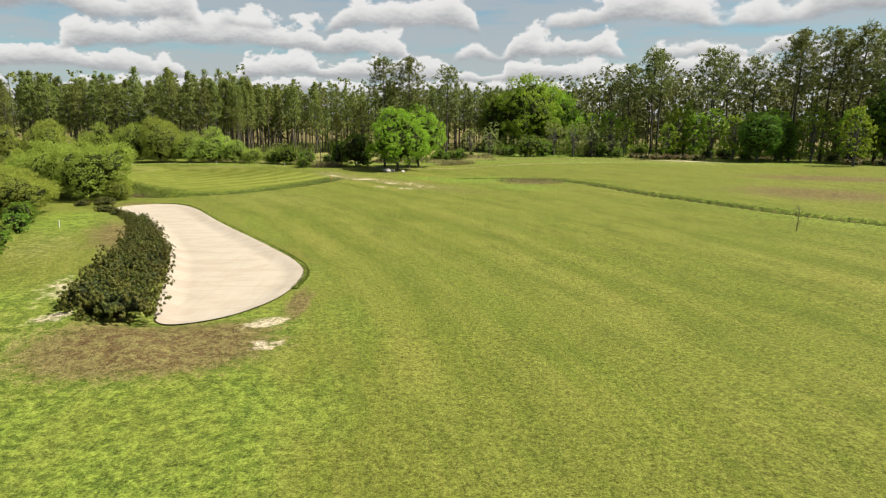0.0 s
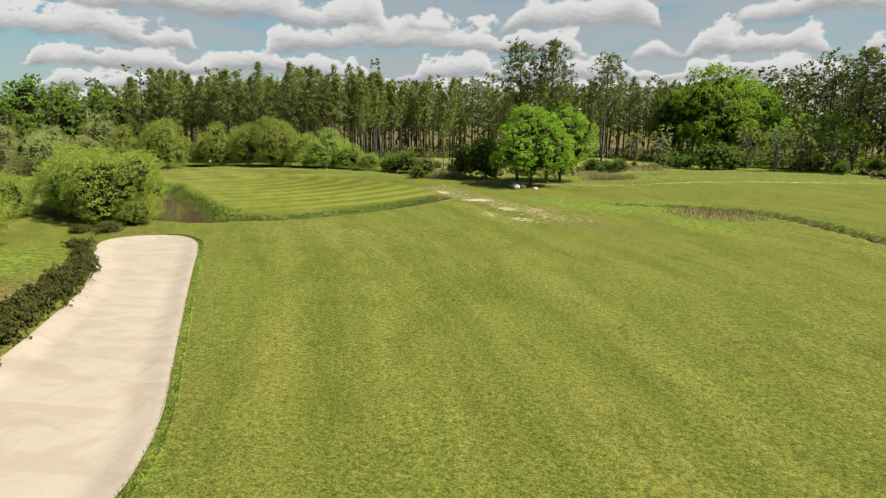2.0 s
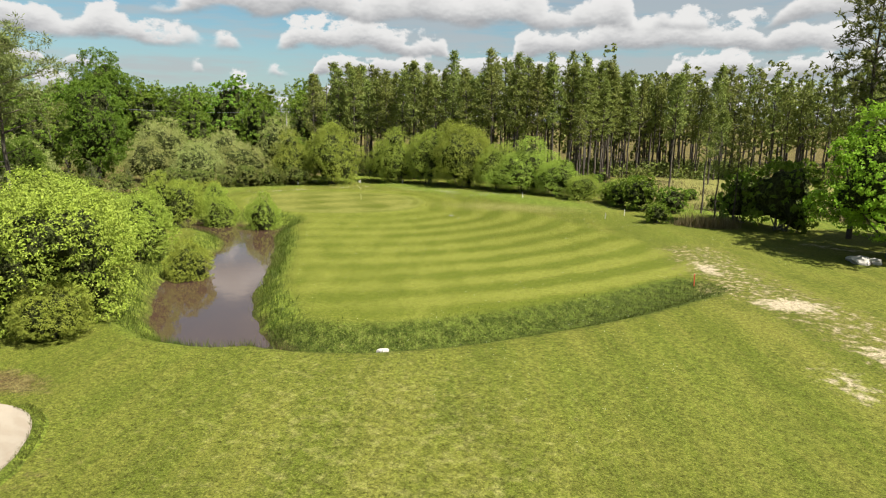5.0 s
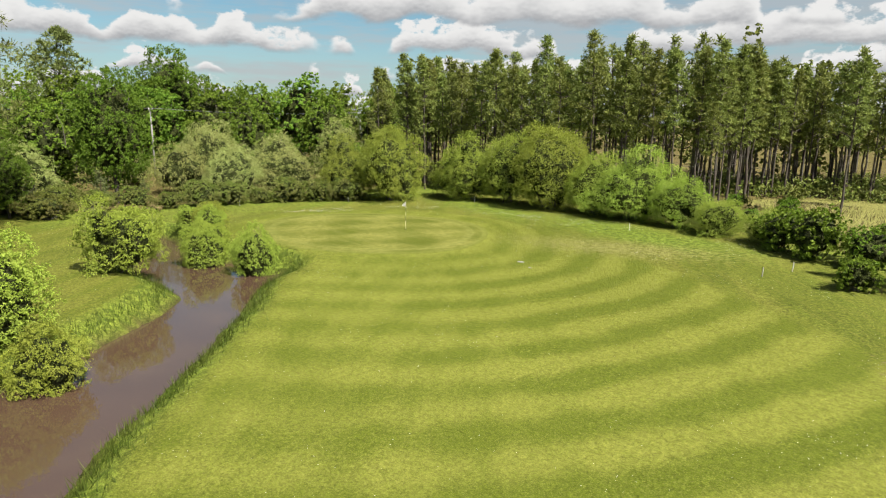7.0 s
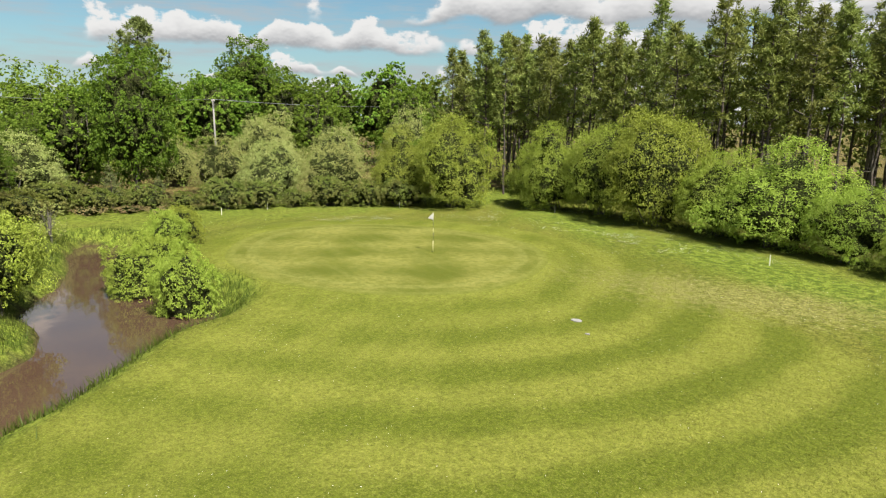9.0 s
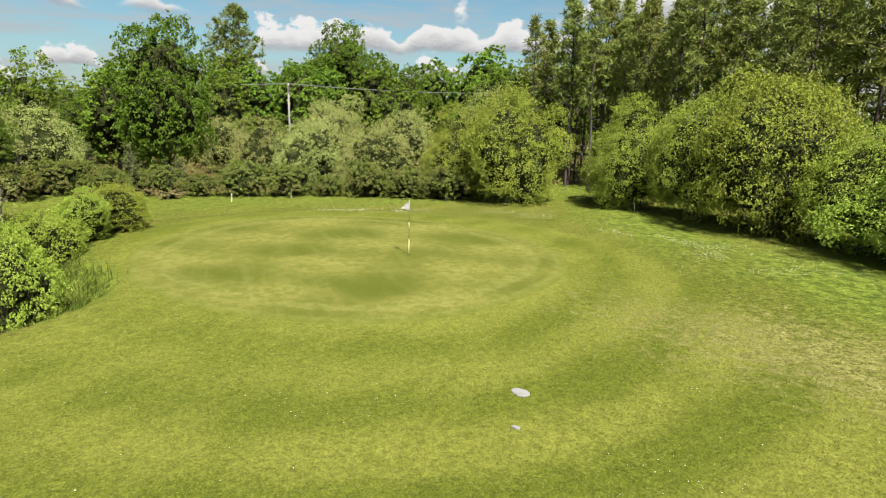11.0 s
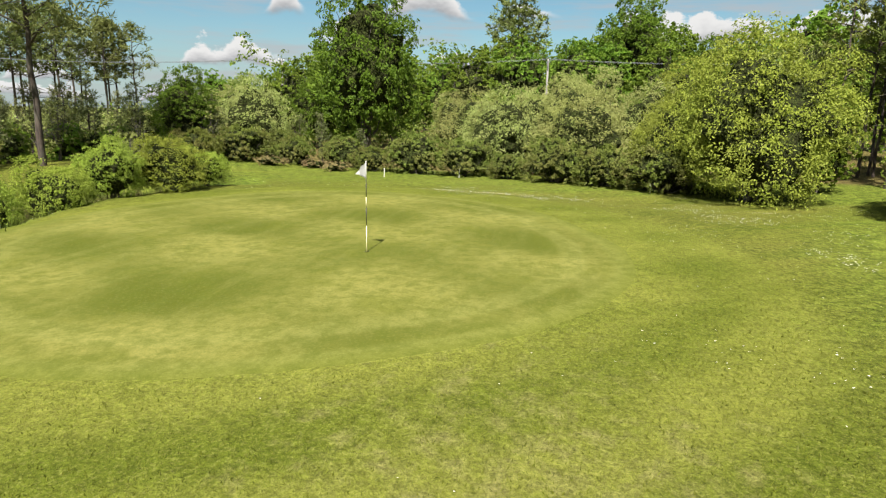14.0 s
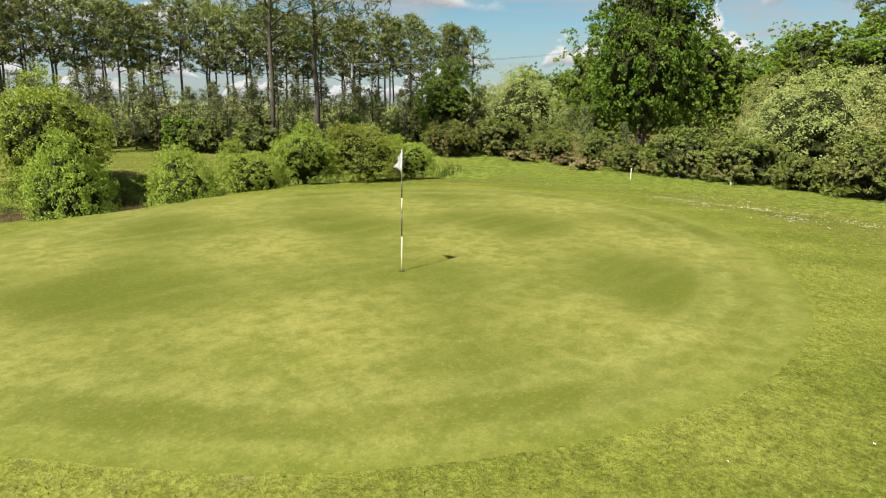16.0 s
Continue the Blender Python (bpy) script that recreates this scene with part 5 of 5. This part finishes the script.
grass_blades("drain_grass", on_land(x, y), 0.16, 0.02, BLADE_DITCH_SHADE, 43, "rough grass along the drain, coloured dark for the shade there")
x, y = sample(rng, 14000, (4, 74, 18, 88), lambda x, y: spot(x, y, 11.3, 80.5, 4.2, 3.2, -40))
grass_blades("dry_grass", on_land(x, y), 0.42, 0.02, BLADE_STRAW, 44, "patch of dry straw-coloured grass")


x, y = sample(rng, 26000, (-46, 112, 10, 142), lambda x, y: 0.75 * ramp(bumps(x, y, 5.0, 77), -0.5, 0.4) * ramp(y, np.interp(x, [-46, -25, 10], [118, 112, 114]), np.interp(x, [-46, -25, 10], [121, 115, 117])))
grass_blades("heath_grass", on_land(x, y), 0.55, 0.035, BLADE_STRAW, 45, "dry pale heath grass in the clearing")
x, y = sample(rng, 9000, (-24, 101, -15, 107), lambda x, y: spot(x, y, -19.6, 104.6, 2.3, 1.1, 15))
grass_blades("reeds", on_land(x, y), 1.0, 0.03, BLADE_STRAW, 46, "clump of pale dead reeds by the oak", 0.15)
x, y = sample(rng, 6000, (-3, 107, 8, 114), lambda x, y: spot(x, y, 2.0, 110.6, 3.6, 1.6, 10))
grass_blades("tall_grass", on_land(x, y), 0.8, 0.03, BLADE_STRAW, 47, "clump of tall pale grass beside the lane", 0.25)


def daisies(seed, count, box, chance, small=0.006, large=0.011):
    rng = np.random.default_rng(seed)
    x, y = sample(rng, count, box, chance)
    p = on_land(x, y, -0.03)
    r = rng.uniform(small, large, len(x))
    a = np.arange(6) * np.pi / 3
    ring = p[:, None] + r[:, None, None] * np.column_stack([np.cos(a), np.sin(a), np.zeros(6)])[None]
    ring[:, ::2, 2] += 0.008
    k = np.arange(len(x))[:, None] * 6
    return ring.reshape(-1, 3), np.concatenate([k + np.array([[0, 1, 2, 3]]), k + np.array([[0, 3, 4, 5]])])


v, f = daisies(51, 90000, (-70, 66, -12, 118), lambda x, y: (far_from(x, y, GREEN) > 0.5) * (far_from(x, y, POND) > 1.5) * (0.05 + 0.60 * ramp(bumps(x, y, 2.2, 55), 0.3, 0.8)) * (0.30 + 0.70 * ramp((x + 52) * -0.2 + (y - 95.5) * 0.98, 9, 13)))
mound = curve([(-66.0, 98.0), (-64.0, 104.0), (-59.0, 108.6), (-52.5, 110.0), (-46.0, 109.0)], False)
w, g = daisies(52, 30000, (-74, 92, -40, 116), lambda x, y: np.exp(-(far_from(x, y, mound, False) / 2.2) ** 2) * ramp(bumps(x, y, 1.6, 56), -0.1, 0.7), 0.011, 0.019)
v, f = merged([(v, f), (w, g)])
tagged(new("daisies", mesh_of("daisies", v, f, PETAL)), "white daisies scattered in the grass", "flowers", kind="stuff")


def turf_lip():
    """The cut edge of turf that stands over the sand."""
    edge = BUNKER
    v, f = [], []
    n = len(edge)
    way = np.roll(edge, -1, 0) - np.roll(edge, 1, 0)
    out = unit(np.column_stack([way[:, 1], -way[:, 0]])) * (1 if area(BUNKER) > 0 else -1)
    for off, up in ((-0.02, -0.12), (-0.04, 0.03), (0.02, 0.06), (0.2, 0.04), (0.4, -0.02)):
        q = edge + out * off
        v.append(np.column_stack([q, height(q[:, 0], q[:, 1]) + up + 0.02 * bumps(q[:, 0], q[:, 1], 0.5, 61)]))
    v = np.concatenate(v)
    for r in range(4):
        for i in range(n):
            if v[i][0] + 0.68 * v[i][1] > 12.4:
                j = (i + 1) % n
                f.append((r * n + i, r * n + j, (r + 1) * n + j, (r + 1) * n + i))
    ob = part_np("turf_lip", v, f, TURF, bunker, "dark cut turf edge above the sand", True)
    for name in ("rough",):
        put_attr(ob.data, name, np.full(len(v), 0.6))
    rng = np.random.default_rng(62)
    k = rng.integers(0, n, 16000)
    k = k[edge[k][:, 0] + 0.68 * edge[k][:, 1] > 12.4]
    t = rng.uniform(0, 1, len(k))[:, None]
    q = edge[k] * (1 - t) + edge[(k + 1) % n] * t + out[k] * rng.uniform(-0.06, 0.3, len(k))[:, None]
    grass_blades("lip_grass", np.column_stack([q, height(q[:, 0], q[:, 1]) + 0.02]), 0.09, 0.010, BLADE_RUSH, 63, "fringe of grass over the bunker edge")


turf_lip()

# ---- things on the course ----


def ring_tube(bm, pts, radii, sides=10):
    v, f = tube(pts, radii, sides)
    vs = [bm.verts.new(p) for p in v]
    for q in f:
        bm.faces.new([vs[i] for i in q])
    for end in (vs[:sides], vs[-sides:]):
        bm.faces.new(end)
    bmesh.ops.recalc_face_normals(bm, faces=bm.faces[:])
    return bm


def flagstick(x, y):
    z = float(height(np.array([x]), np.array([y]))[0]) + 0.012
    root = tagged(new("flagstick"), "banded golf flagstick with a white pennant in the hole", "flagstick")
    root.location = (x, y, z)
    for lo, hi, mat, name in ((-0.1, 0.62, YELLOW_PAINT, "cream band"), (0.62, 1.05, BLACK_PAINT, "black band"), (1.05, 1.3, YELLOW_PAINT, "cream band"), (1.3, 1.62, BLACK_PAINT, "black band"), (1.62, 2.12, WHITE_PAINT, "white band")):
        part("pole_section", ring_tube(bmesh.new(), [(0, 0, lo), (0, 0, hi)], [0.0105, 0.0105]), mat, root, name, True)
    bm = bmesh.new()
    bmesh.ops.create_uvsphere(bm, u_segments=10, v_segments=6, radius=0.018, matrix=pose(0, 0, 2.125))
    part("knob", bm, WHITE_PAINT, root, "", True)
    bm = bmesh.new()
    rows = []
    for i in range(13):
        u = i / 12
        row = []
        for j in range(9):
            w = j / 8
            fall = 0.38 * (1 - u) * w + 0.19 * u + 0.10 * u * u
            reach = 0.012 + 0.30 * u
            row.append(bm.verts.new((-0.35 * reach + 0.03 * math.sin(7 * u + 2 * w) * u, -0.93 * reach + 0.012 * math.sin(11 * u), 2.10 - fall)))
        rows.append(row)
    for i in range(12):
        for j in range(8):
            bm.faces.new((rows[i][j], rows[i + 1][j], rows[i + 1][j + 1], rows[i][j + 1]))
    bmesh.ops.solidify(bm, geom=bm.faces[:], thickness=0.004)
    part("flag", bm, CLOTH, root, "white hanging cloth pennant", True)
    bm = bmesh.new()
    outer = [(0.062 * math.cos(a), 0.062 * math.sin(a)) for a in np.linspace(0, 2 * np.pi, 20, endpoint=False)]
    a = [bm.verts.new((p, q, 0.004)) for p, q in outer]
    b = [bm.verts.new((p * 0.86, q * 0.86, 0.004)) for p, q in outer]
    c = [bm.verts.new((p * 0.86, q * 0.86, -0.05)) for p, q in outer]
    for i in range(20):
        j = (i + 1) % 20
        bm.faces.new((a[i], a[j], b[j], b[i])), bm.faces.new((b[i], b[j], c[j], c[i]))
    bm.faces.new(c)
    part("cup", bm, BLACK_PAINT, root, "dark rim of the hole")
    return root


flagstick(-51.15, 97.36)


def stake(x, y, h, mat, label, group):
    z = float(height(np.array([x]), np.array([y]))[0])
    root = tagged(new("stake"), label, "stake", group)
    root.location = (x, y, z)
    root.rotation_euler = (radians(3 * math.sin(x)), radians(3 * math.cos(y)), 0.3 * x)
    bm = bmesh.new()
    bmesh.ops.create_cube(bm, size=1, matrix=pose(0, 0, h / 2 - 0.1) @ Matrix.Diagonal((0.05, 0.05, h + 0.2, 1)))
    for e in [v for v in bm.verts if v.co.z > 0]:
        e.co.x *= 0.9
        e.co.y *= 0.9
    bmesh.ops.bevel(bm, geom=bm.edges[:], offset=0.006, segments=1, affect="EDGES")
    part("post", bm, mat, root)
    bm = bmesh.new()
    bmesh.ops.create_cone(bm, cap_ends=True, segments=4, radius1=0.04, radius2=0.006, depth=0.05, matrix=pose(0, 0, h + 0.025, 0, 0, 45))
    part("point", bm, mat, root)
    return root


for x, y in ((-25.9, 41.4), (-73.0, 91.45), (-74.85, 95.65), (-71.3, 106.4), (-40.2, 111.0), (-60.6, 115.0), (-26.8, 105.6), (-27.6, 103.2), (-27.6, 103.2)):
    stake(x, y, 0.5, WHITE_PAINT, "short white-painted wooden boundary stake in the grass", "white stakes")
stake(-15.4, 85.6, 0.6, RED_PAINT, "short red-painted wooden hazard stake beside the ditch", "red stakes")


def slab(x, y, a, b, turn, seed, name, label, category, mat, high=0.03):
    rng = np.random.default_rng(seed)
    bm = bmesh.new()
    ring = [(a * rng.uniform(0.75, 1.1) * math.cos(t), b * rng.uniform(0.75, 1.1) * math.sin(t)) for t in np.linspace(0, 2 * np.pi, 14, endpoint=False)]
    top = [bm.verts.new((p * 0.88, q * 0.88, high)) for p, q in ring]
    mid = [bm.verts.new((p, q, high * 0.6)) for p, q in ring]
    low = [bm.verts.new((p * 1.02, q * 1.02, -0.03)) for p, q in ring]
    bm.faces.new(top), bm.faces.new(low[::-1])
    for u, v in ((mid, top), (low, mid)):
        for i in range(14):
            j = (i + 1) % 14
            bm.faces.new((u[i], u[j], v[j], v[i]))
    bmesh.ops.recalc_face_normals(bm, faces=bm.faces[:])
    ob = part(name, bm, mat, None)
    ob.matrix_world = pose(x, y, float(height(np.array([x]), np.array([y]))[0]), 0, 0, turn)
    return tagged(ob, label, category)


slab(-38.8, 95.9, 0.24, 0.17, 30, 1, "yardage_marker", "flat whitewashed marker slab set in the mown grass", "marker", WHITEWASH)
slab(-37.5, 95.15, 0.09, 0.04, 40, 2, "white_stone", "small white stone in the mown grass", "stone", WHITEWASH, 0.04)
slab(-22.9, 69.3, 0.28, 0.2, 50, 3, "grey_stone", "pale grey stone in the grassy ditch", "stone", STONE, 0.22)


def boulder(x, y, s, seed):
    bm = bmesh.new()
    bmesh.ops.create_icosphere(bm, subdivisions=3, radius=s)
    noise.seed_set(seed)
    for v in bm.verts:
        v.co *= 1 + 0.35 * noise.noise(v.co * 1.4 / s)
        v.co.z *= 0.65
    ob = part("boulder", bm, STONE, None)
    ob.location = (x, y, float(height(np.array([x]), np.array([y]))[0]) + s * 0.25)
    return tagged(ob, "pale weathered boulder at the foot of the oak", "boulder", "boulders by the oak")


for x, y, s, k in ((-8.6, 96.9, 0.55, 3), (-7.9, 97.4, 0.4, 4), (-9.1, 97.5, 0.35, 5), (-6.2, 96.2, 0.3, 6)):
    boulder(x, y, s, k)


def bare_sapling(x, y):
    rng = np.random.default_rng(71)
    root = tagged(new("bare_sapling"), "leafless brown sapling standing in the grass", "sapling")
    root.location = (x, y, float(height(np.array([x]), np.array([y]))[0]))
    stem, twig = [limb(rng, (0, 0, -0.1), (0.05, 0, 1.9), 0.03, 0.008, 0.02, 6, 6)], []
    for k in range(34):
        z, a, r = rng.uniform(0.2, 1.8), rng.uniform(0, 6.3), rng.uniform(0.2, 0.55)
        twig.append(limb(rng, (0, 0, z), (math.cos(a) * r, math.sin(a) * r, z + r * 0.8), 0.008, 0.003, 0.08, 4, 4))
    part_np("stem", *merged(stem), BARK_OAK, root)
    part_np("twig_crown", *merged(twig), BARK_OAK, root)
    return root


bare_sapling(25.6, 44.4)


def power_pole(x, y):
    root = tagged(new("power_pole"), "pale concrete power pole with a short crossarm", "power pole", "power poles")
    root.location = (x, y, 0)
    part("pole", ring_tube(bmesh.new(), [(0, 0, -0.5), (0, 0, 9.3)], [0.15, 0.10], 8), CONCRETE, root, "", True)
    bm = bmesh.new()
    bmesh.ops.create_cube(bm, size=1, matrix=pose(0, 0, 9.1) @ Matrix.Diagonal((1.5, 0.1, 0.1, 1)))
    arm = part("crossarm", bm, STEEL, root, "weathered steel crossarm")
    for dx in (-0.65, 0.0, 0.65):
        part("insulator", ring_tube(bmesh.new(), [(dx, 0, 9.15), (dx, 0, 9.25), (dx, 0, 9.32), (dx, 0, 9.4)], [0.03, 0.06, 0.045, 0.02], 8), CERAMIC, arm)
    return root


poles = [(-109.0, 28.0), (-109.0, 68.4), (-109.0, 99.6), (-109.0, 136.0), (-109.0, 172.0)]
for x, y in poles:
    power_pole(x, y)
for (ax, ay), (bx, by) in zip(poles, poles[1:]):
    for dx in (-0.65, 0.0, 0.65):
        t = np.linspace(0, 1, 12)
        p = np.column_stack([np.full(12, ax + dx), ay + (by - ay) * t, 9.4 - 2.0 * t * (1 - t)])
        tagged(part_np("power_line", *tube(p, np.full(12, 0.012), 4), STEEL), "sagging dark power line between the poles", "cable", "power lines")
